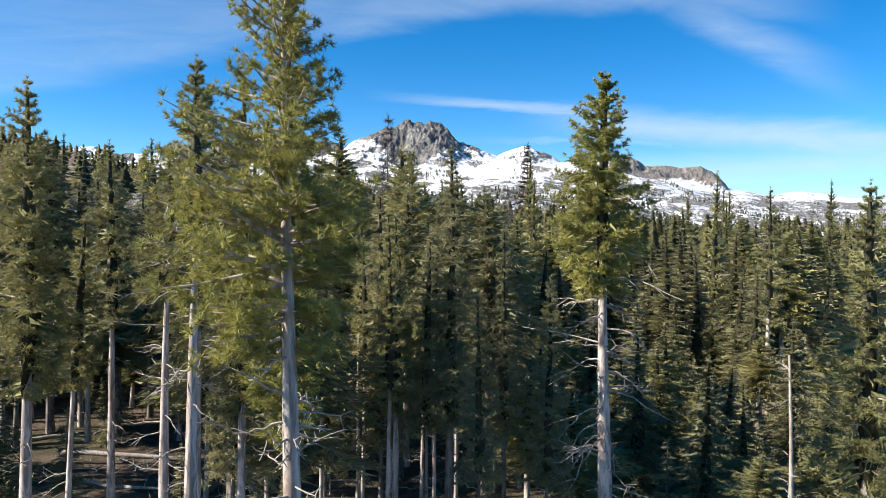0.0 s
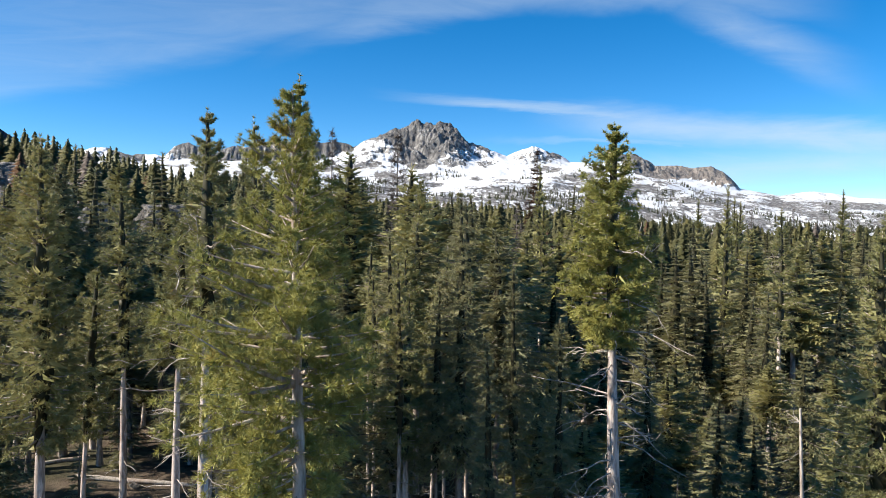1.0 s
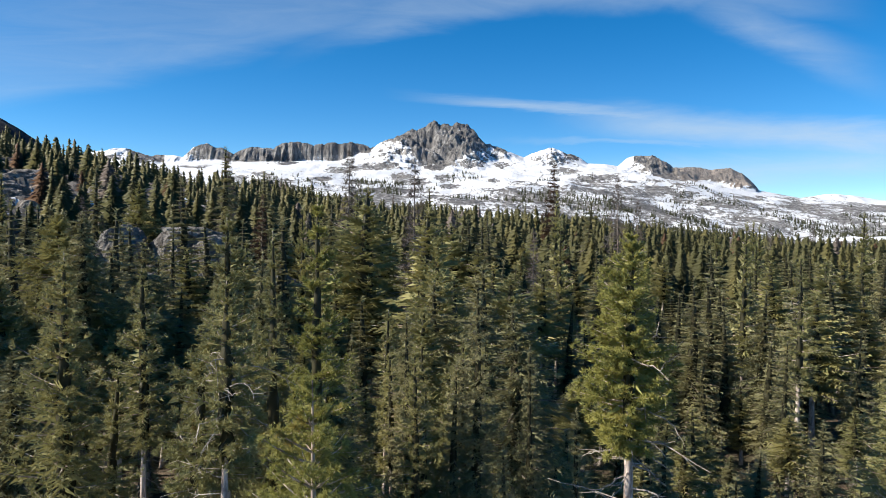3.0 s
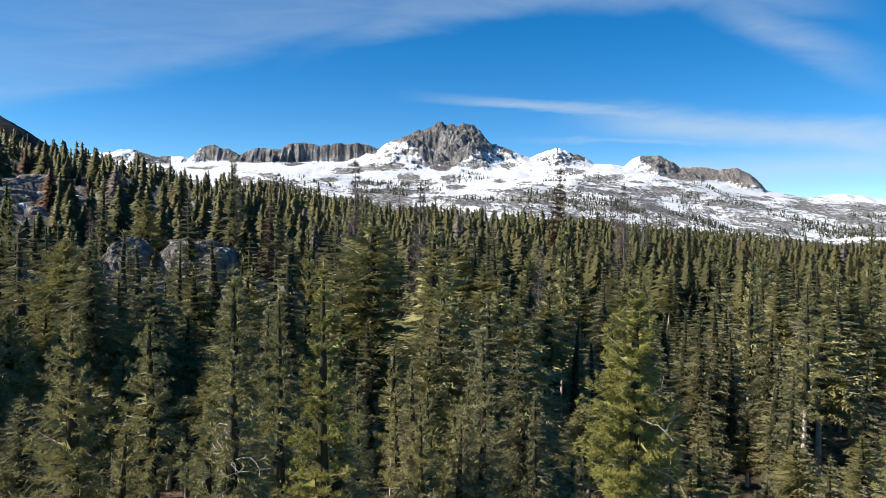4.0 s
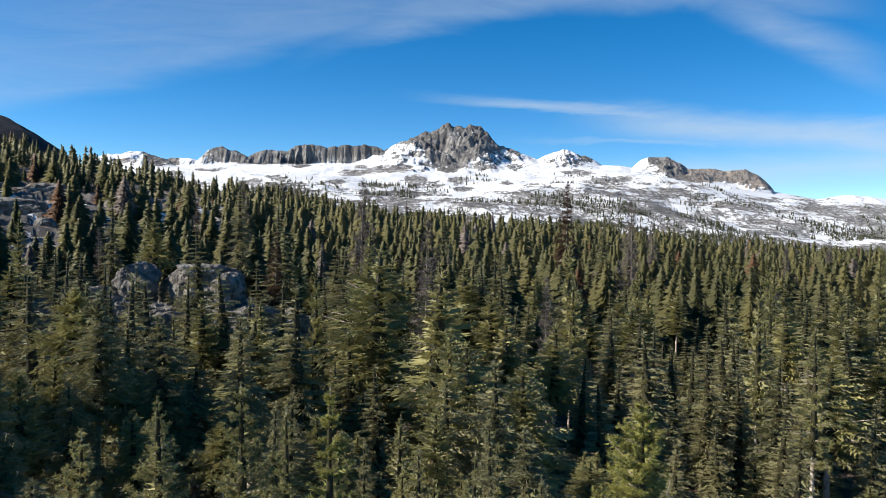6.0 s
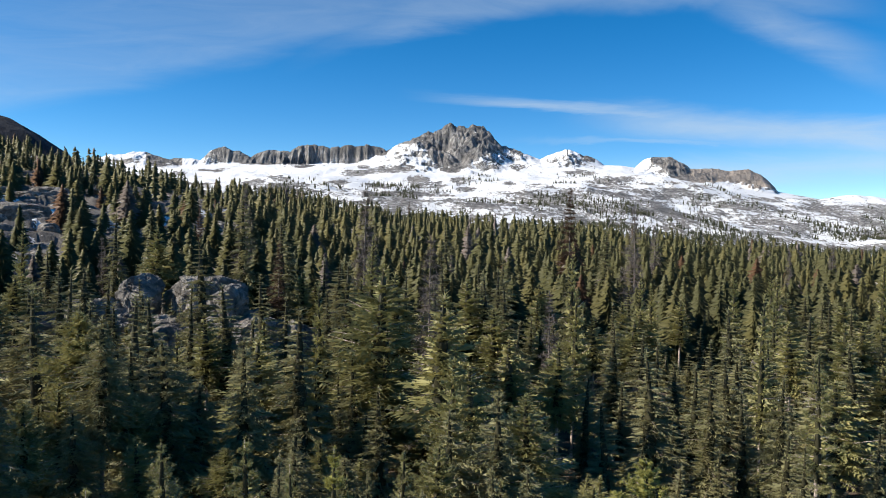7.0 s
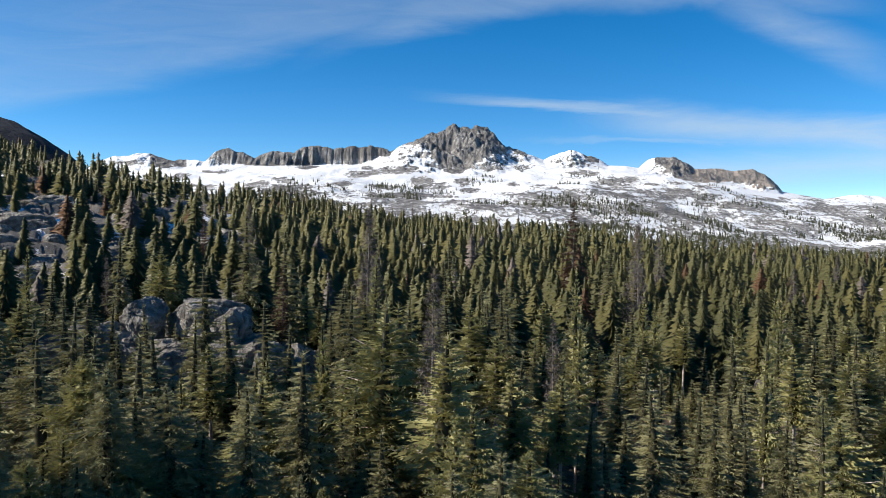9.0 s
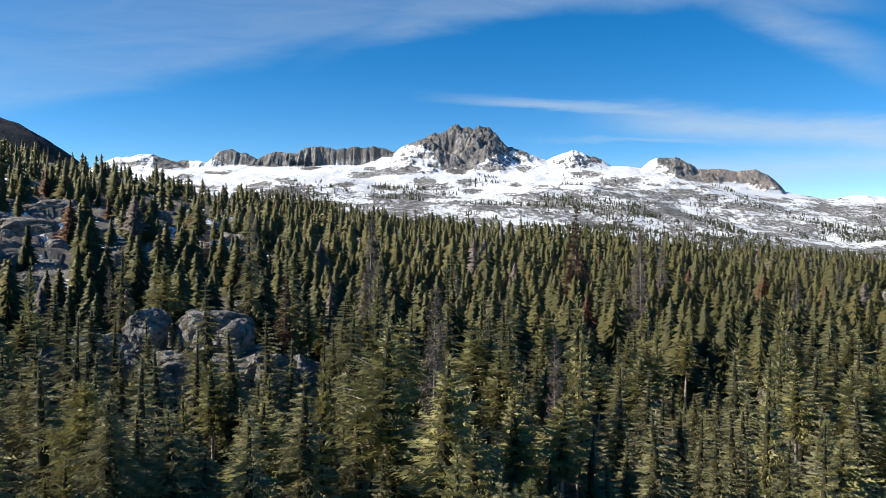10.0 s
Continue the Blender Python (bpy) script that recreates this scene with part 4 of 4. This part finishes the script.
grove(16, (33, 66), (78, 140), (13.5, 17.5))
grove(18, (-52, -13), (52, 97), (20.5, 26))
grove(9, (-1, 8), (47, 66), (21, 24.5))
grove(9, (9, 30), (47, 75), (12, 18))


def fill_forest(count):
    made = 0
    for _ in range(9000):
        if made >= count:
            break
        y = 40 + 150 * rng_forest.random() ** 0.8
        u = rng_forest.uniform(-0.85, 0.72)
        x = u * y
        if not free(x, y, 2.5 + y * 0.008):
            continue
        if ((x - KNOLL[0]) / 30) ** 2 + ((y - KNOLL[1]) / 17) ** 2 < 1.0:
            continue
        floor_z = float(ground_z(x, y))
        h = rng_forest.uniform(12, 24) if y > 115 else rng_forest.uniform(11, 18.5) if y > 60 else rng_forest.uniform(11, 16.5)
        if rng_forest.random() < 0.2:
            h *= 0.55
        h = min(h, (19.5 if u > 0.12 else 27.0) - floor_z + rng_forest.uniform(-2.5, 0.0))
        if -0.48 < u < -0.13 and 100 < y < 162:
            h = min(h, 45.0 - 0.205 * y - floor_z)
            if h < 4:
                continue
        plant("fir" if rng_forest.random() < 0.48 else "pine", x, y, height=h, girth=1.22)
        placed.append((x, y))
        made += 1


fill_forest(440)


def saplings(count):
    """Young firs that close the gaps between the trunks."""
    young = [make_tree("fir_sapling", "young green fir growing between the trunks", "fir tree", (0, 0, 0), 600 + k, FIR_GREEN, FIR_BARK, group="young firs", form="fir", height=6.0, radius=1.2, crown_from=0.05, trunk_r=0.07, whorls=20, per=7, tuft_n=0, blades=2, tuft_size=0.3, sprays=10, slim=0.6, twig_every=4, twig_steps=2, bend=0.03) for k in range(3)]
    made = 0
    for _ in range(4000):
        if made >= count:
            break
        y = 44 + 140 * rng_forest.random() ** 1.4
        x = rng_forest.uniform(-0.62, 0.66) * y
        if not free(x, y, 1.9):
            continue
        at, h = stand(x, y), rng_forest.uniform(2.5, 7.5)
        m = pose(*at, 0, 0, rng_forest.uniform(0, 360)) @ Matrix.Diagonal((h / 6 * rng_forest.uniform(0.9, 1.3), h / 6 * rng_forest.uniform(0.9, 1.3), h / 6, 1))
        if made < 3:
            young[made].matrix_basis = m
        else:
            copy_thing(young[made % 3], m)
        placed.append((x, y))
        made += 1


saplings(230)


def dead_trees():
    """Standing dead and dying trees among the green ones."""
    grey = dict(wood_mat=FIR_BARK, form="fir", height=20.0, radius=2.8, crown_from=0.2, trunk_r=0.2, whorls=32, per=7, tuft_n=7, blades=6, tuft_size=0.9, width=0.035, twig_steps=3, gaps=0.25)
    a = make_tree("dead_tree", "grey dead conifer with bare twigs among green trees", "dead tree", (0, 0, 0), 400, GREY_TWIGS, group="dead trees", **grey)
    b = make_tree("dead_tree", "grey dead conifer with bare twigs among green trees", "dead tree", (0, 0, 0), 401, GREY_TWIGS, group="dead trees", **grey)
    c = make_tree("dying_tree", "dying conifer with rust brown needles", "dead tree", (0, 0, 0), 402, RUST, group="dying trees", sprays=8, **{**grey, "wood_mat": FIR_BARK})
    first = set()
    for ob, x, y, top in ((a, -87, 200, 35), (b, -25, 260, 35), (a, 82, 320, 29), (b, 88, 310, 28.5), (c, -108, 350, 47), (c, -40, 1100, 66), (a, 171, 330, 27), (c, 52, 300, 37), (b, -19, 200, 34.5), (a, -1, 112, 29), (b, 62, 240, 31), (a, 120, 260, 25), (b, -60, 240, 38), (a, 19, 128, 22), (c, -35, 170, 26)):
        at = stand(x, y)
        k = (top - at[2]) / 20.0
        m = pose(*at, 0, 0, x * 37 % 360) @ Matrix.Diagonal((k, k, k, 1))
        if ob in first:
            copy_thing(ob, m)
        else:
            first.add(ob)
            ob.matrix_basis = m


dead_trees()


# ---- the rest of the forest, joined ----
def distant_tree(rng, form, tiers, points):
    """A conifer of unit height for the distance, with a thin trunk."""
    verts, faces = skirts(rng, 1.0, rng.uniform(0.05, 0.2), rng.uniform(0.14, 0.23), form, tiers, points)
    i = len(verts)
    stem = np.array([(0.011, 0, 0), (-0.006, 0.01, 0), (-0.006, -0.01, 0), (0, 0, 1.04)])
    return np.concatenate([verts, stem]), np.concatenate([faces, np.array([(i, i + 1, i + 3), (i + 1, i + 2, i + 3), (i + 2, i, i + 3)])])


def scatter(name, label, spots, heights, protos, mats, rng, fat=1.0):
    """One joined mesh of many small trees."""
    vs, fs, idx, off = [], [], [], 0
    for (x, y, z), h in zip(spots, heights):
        v, f = protos[int(rng.integers(len(protos)))]
        c, s = math.cos(a := rng.uniform(0, 6.28)), math.sin(a)
        w = h * fat * rng.uniform(0.78, 1.22)
        vs.append(np.stack([(v[:, 0] * c - v[:, 1] * s) * w + x, (v[:, 0] * s + v[:, 1] * c) * w + y, v[:, 2] * h + z - 0.2], 1))
        fs.append(f + off)
        off += len(v)
        r = rng.random()
        idx.append(np.full(len(f), 0 if r < 0.60 else 1 if r < 0.955 else 2 if r < 0.968 else 3))
    ob = mesh_object(name, np.concatenate(vs), np.concatenate(fs), mats, index=np.concatenate(idx))
    tints = np.repeat(rng.random(len(vs)), [len(v) for v in vs])
    ob.data.attributes.new("tint", "FLOAT", "POINT").data.foreach_set("value", tints.astype(np.float32))
    return tagged(ob, label, "forest", kind="stuff")


# bare granite ledges on the slope, trees left out towards the camera to show each: x, y, breadth
LEDGES = [(-84, 690, 20), (-60, 720, 15), (-112, 590, 17), (-124, 450, 14), (-230, 420, 22), (-250, 505, 20), (-158, 285, 13), (-205, 330, 15), (-96, 300, 8), (-72, 265, 7), (-150, 520, 16), (-30, 640, 13), (310, 560, 14)]


def far_forest():
    rng = np.random.default_rng(8)
    mats = [SHADED_SLOPE_GREEN, SHADED_SLOPE_PINE, RUST, GREY_TWIGS]

    def spots(n, y0, y1, thin):
        y = np.sqrt(rng.uniform(y0 * y0, y1 * y1, n))
        u = rng.uniform(-0.78, 0.78, n)
        x = u * y
        keep = ((x - KNOLL[0]) / 30) ** 2 + ((y - KNOLL[1]) / 17) ** 2 > 1.0
        open_ground = fbm(x / 46.0, y / 70.0, 61, 4) + 0.29 * step(-u, 0.08, 0.42) * step(y, 180, 320)
        keep &= open_ground < thin
        for lx, ly, wide in LEDGES:
            keep &= ~((np.abs(x - lx * y / ly) < wide * 1.1) & (y > ly - 9.0 * wide ** 0.75) & (y < ly + wide * 0.7))
        x, y = x[keep], y[keep]
        return np.stack([x, y, ground_z(x, y)], 1)

    forms = ("fir", "fir", "pine", "fir", "pine", "fir", "fir")
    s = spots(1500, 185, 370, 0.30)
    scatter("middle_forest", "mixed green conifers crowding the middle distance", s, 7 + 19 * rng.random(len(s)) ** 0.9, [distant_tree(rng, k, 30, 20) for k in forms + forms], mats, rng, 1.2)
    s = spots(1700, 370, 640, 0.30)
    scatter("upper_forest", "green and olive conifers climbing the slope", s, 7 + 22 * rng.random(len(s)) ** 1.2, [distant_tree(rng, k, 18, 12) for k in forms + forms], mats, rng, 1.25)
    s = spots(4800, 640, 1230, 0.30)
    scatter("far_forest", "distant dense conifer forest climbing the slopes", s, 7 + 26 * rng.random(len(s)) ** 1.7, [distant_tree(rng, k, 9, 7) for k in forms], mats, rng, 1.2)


far_forest()


def slope_trees():
    rng = np.random.default_rng(9)
    n = 22000
    y = 1330 + 2300 * rng.random(n) ** 1.35
    u = rng.uniform(-0.62, 0.66, n)
    clump = fbm(u * y / 120.0, y / 260.0, 71, 4)
    groves = 0.30 * np.exp(-((y - 2700 + 500 * (u - 0.5)) / 260.0) ** 2) * step(u, 0.36, 0.52)
    want = 0.03 + 0.14 * step(u, -0.02, 0.35) - 0.32 * step(y, 1700, 3300) + groves
    keep = clump < want - 0.10
    u, y = u[keep], y[keep]
    s = np.stack([u * y, y, mountain_z(u, y)], 1)
    scatter("slope_trees", "scattered dark conifers on the snowy slopes", s, 6 + 13 * rng.random(len(s)) ** 1.5, [distant_tree(rng, "fir", 5, 5) for _ in range(4)], [SHADED_DISTANT_GREEN, SHADED_DISTANT_GREEN, SHADED_DISTANT_GREEN, SHADED_DISTANT_GREEN], rng, 1.3)


slope_trees()


# ---- rocks ----
def boulder(x, y, z, size, seed, label, name="boulder", turn=0.0):
    """A weathered granite block: a rounded box broken by flat cuts and noise."""
    bm = bmesh.new()
    bmesh.ops.create_icosphere(bm, subdivisions=5 if max(size) > 4 and y < 200 else 4, radius=1.0)
    rng = np.random.default_rng(seed)
    cuts = [(Vector((*rng.normal(size=2), 0.6 * rng.normal())).normalized(), rng.uniform(0.5, 0.86)) for _ in range(18)]
    off, sheet = Vector(rng.uniform(-50, 50, 3)), rng.uniform(1.6, 2.6)
    for v in bm.verts:
        p = v.co.copy()
        p = Vector([math.copysign(abs(c) ** 0.74, c) for c in p]) * 0.92
        for nrm, d in cuts:
            over = p.dot(nrm) - d
            if over > 0:
                p -= nrm * over * 0.97
        rough = noise.fractal(p * 1.3 + off, 0.9, 2.1, 4)
        p += v.co * (rough * 0.10 + 0.045 * noise.fractal(p * 4.5 + off, 0.7, 2.1, 4))
        # cracks across it, and joints between its sheets
        crack = abs(noise.noise(p * 1.3 + off))
        if crack < 0.05:
            p *= 0.90 + 0.10 * crack / 0.05
        joint = abs((p.z * sheet + 0.5 * rough + 10.3) % 1.0 - 0.5)
        if joint < 0.07:
            p.x, p.y = p.x * (0.92 + 0.08 * joint / 0.07), p.y * (0.92 + 0.08 * joint / 0.07)
        v.co = Vector((p.x * size[0], p.y * size[1], p.z * size[2]))
    me = bpy.data.meshes.new(name)
    bm.to_mesh(me)
    bm.free()
    me.materials.append(GRANITE)
    ob = new(name, me)
    ob.matrix_basis = pose(x, y, z, 0, 0, turn)
    return tagged(ob, label, "boulder", "granite outcrop")


def outcrop():
    L = "big rounded grey granite boulder on the wooded knoll"
    boulder(-50, 168, 21.4, (10.2, 9.6, 7.6), 1, L, turn=10)
    boulder(-63, 166, 22, (6.8, 6.9, 6.6), 2, L, turn=30)
    boulder(-69, 161, 16.5, (8.8, 8.0, 7.6), 3, "pale sunlit granite boulder on the wooded knoll", turn=-20)
    boulder(-41.5, 159, 13, (7.8, 7.5, 10.5), 4, "tall granite block with a sheer dark face", turn=15)
    boulder(-44.5, 164, 20, (7.9, 5.8, 6.2), 5, L, turn=-35)
    boulder(-30, 163, 11, (8.5, 6.9, 8.6), 6, "dark shaded granite boulder among firs", turn=40)
    boulder(-56, 158, 13.5, (9.8, 6.9, 7), 7, L, turn=55)
    boulder(-40.5, 148, 11.2, (1.9, 1.6, 3), 8, "small pale broken boulder below the knoll", turn=20)
    boulder(-80, 161, 14.5, (9.8, 6.9, 6), 9, L, turn=70)
    boulder(-82, 141, 6, (10.0, 7.0, 5), 10, "sloping pale granite slab among trees", turn=25)
    boulder(-73, 129, 3, (8.0, 6.0, 4), 12, "sloping pale granite slab among trees", turn=5)
    boulder(10.2, 176, 0.6, (7.5, 5.0, 3.2), 13, "low granite ledge between the trees", turn=10)
    boulder(82, 184, 3, (6.0, 5.0, 6.5), 14, "grey granite block between the trees", turn=-15)
    boulder(-36, 171, 13, (11.0, 6.9, 6), 15, L, turn=5)
    boulder(-57, 177, 20, (11.0, 6.9, 7), 16, L, turn=65)
    boulder(-46, 156, 16, (5.0, 4.2, 4.6), 18, "pale sunlit granite boulder on the wooded knoll", turn=-50)
    boulder(-73, 156, 19, (5.4, 4.6, 4.0), 19, "pale sunlit granite boulder on the wooded knoll", turn=25)
    boulder(-35, 156, 14, (5.6, 4.8, 6.4), 20, "dark shaded granite boulder among firs", turn=80)
    boulder(-49, 153, 9, (7.0, 5.0, 5), 17, "dark shaded granite boulder among firs", turn=35)


outcrop()


def slope_rocks():
    rng = np.random.default_rng(21)
    for k, (x, y, wide) in enumerate(LEDGES):
        for part_of in range(3):
            bx, by, s = x + rng.uniform(-0.7, 0.7) * wide, y + rng.uniform(-0.3, 0.3) * wide, wide * rng.uniform(0.45, 0.75)
            boulder(bx, by, float(ground_z(bx, by)) + 0.12 * s, (s * 1.4, s, s * 0.62), 500 + 3 * k + part_of, "pale granite ledge with snow beside it on the slope", "granite_ledge", rng.uniform(-30, 30))
    for k in range(64):
        y = rng.uniform(230, 700)
        u = rng.uniform(-0.60, -0.60 * rng.random())
        s = rng.uniform(2.5, 8.5)
        x = u * y
        boulder(x, y, float(ground_z(x, y)) + 0.2 * s, (s * 1.4, s, s * 0.7), 200 + k, "grey granite outcrop on the wooded slope", "rock_outcrop", rng.uniform(0, 360))
    for k in range(34):
        y = rng.uniform(44, 84)
        x = rng.uniform(-0.58, 0.1) * y
        s = rng.uniform(0.25, 0.8)
        boulder(x, y, float(ground_z(x, y)) + 0.15 * s, (s * 1.3, s, s * 0.75), 300 + k, "small grey stone on the forest floor", "stone", rng.uniform(0, 360))


slope_rocks()


# ---- small things on the forest floor ----
def fallen_log(x0, y0, x1, y1, r, seed):
    rng = np.random.default_rng(seed)
    k = 9
    t = np.linspace(0, 1, k)
    x, y = x0 + (x1 - x0) * t, y0 + (y1 - y0) * t + rng.normal(0, 0.05, k)
    z = ground_z(x, y) + r * 0.9
    log = empty("fallen_log", (0, 0, 0))
    tagged(log, "bleached fallen tree trunk lying on the forest floor", "log")
    v, f = tube(np.stack([x, y, z], 1), np.linspace(r, r * 0.55, k), 9)
    mesh_object("trunk", v, f, [DEAD_WOOD], log, smooth=True)
    for j in range(5):
        i = rng.integers(1, k - 1)
        v, f = dead_limb(np.array([x[i], y[i], z[i]]), np.array([rng.normal(0, 0.4), rng.normal(0, 0.5), 0.8]), rng.uniform(0.5, 1.2), 0.0, rng, 1, 0.03)
        mesh_object("dead_limb", v, f, [DEAD_WOOD], log)


fallen_log(-28.5, 68, -13.5, 66.5, 0.24, 1)
fallen_log(-24, 61, -17, 58, 0.18, 2)
fallen_log(-9, 62, 1, 65, 0.2, 3)
fallen_log(-30, 75, -40, 70, 0.2, 4)


def pole_rail(x, y, length):
    rail = empty("pole_rail", (x, y, float(ground_z(x, y))))
    tagged(rail, "short weathered pole fence on the forest floor", "fence")
    for side in (-1, 1):
        mesh_object("post", *tube([(side * length / 2, 0, -0.2), (side * length / 2, 0, 0.6), (side * length / 2 + 0.02, 0, 1.25)], (0.07, 0.065, 0.06), 8), [DEAD_WOOD], rail, smooth=True)
    mesh_object("rail", *tube([(-length / 2 - 0.2, -0.06, 1.12), (0, -0.06, 1.17), (length / 2 + 0.25, -0.06, 1.22)], (0.06, 0.055, 0.05), 8), [DEAD_WOOD], rail, smooth=True)


pole_rail(-3.4, 57.5, 2.5)


def snow_material():
    mat, gr, bsdf, coord = material("old_snow", 0.6)
    where = position(gr)
    dirt = gr.noise(where, 2.5, 6, 0.7)
    gr.t.links.new(gr.mix(gr.m("MULTIPLY", gr.smooth(dirt, 0.55, 0.75), 0.5), (0.78, 0.80, 0.83), (0.35, 0.30, 0.26)), bsdf.inputs["Base Color"])
    bump(gr, bsdf, dirt, 0.5, 0.1)
    return mat


OLD_SNOW = snow_material()


def snow_patch(x, y, wide, deep, seed):
    """A melting drift lying on the forest floor, thickest in the middle."""
    rng = np.random.default_rng(seed)
    rings, sides = 7, 26
    th = np.arange(sides) / sides * 2 * np.pi
    rim = 1 + 0.22 * np.sin(2 * th + rng.uniform(0, 6)) + 0.14 * np.sin(5 * th + rng.uniform(0, 6)) + rng.uniform(-0.06, 0.06, sides)
    r = np.linspace(0.02, 1, rings)[:, None] * rim[None]
    px, py = x + r * np.cos(th)[None] * wide, y + r * np.sin(th)[None] * deep
    pz = ground_z(px, py) + 0.45 * (1 - np.linspace(0, 1, rings)[:, None] ** 2) - 0.03 + fbm(px / 0.8, py / 0.8, seed, 3) * 0.08
    i = np.arange(rings - 1)[:, None] * sides + np.arange(sides)[None]
    j = np.arange(rings - 1)[:, None] * sides + (np.arange(sides)[None] + 1) % sides
    quads = np.stack([i, j, j + sides, i + sides], -1).reshape(-1, 4)
    ob = mesh_object("snow_patch", np.stack([px, py, pz], -1).reshape(-1, 3), quads, [OLD_SNOW], smooth=True)
    tagged(ob, "melting patch of old snow on the forest floor", "snow", "snow patches")


for k, (x, y, wide, deep) in enumerate(((-40.6, 128, 2.6, 3.5), (80, 180, 1.8, 6), (-4, 150, 1.4, 2.5))):
    snow_patch(x, y, wide, deep, 700 + k)
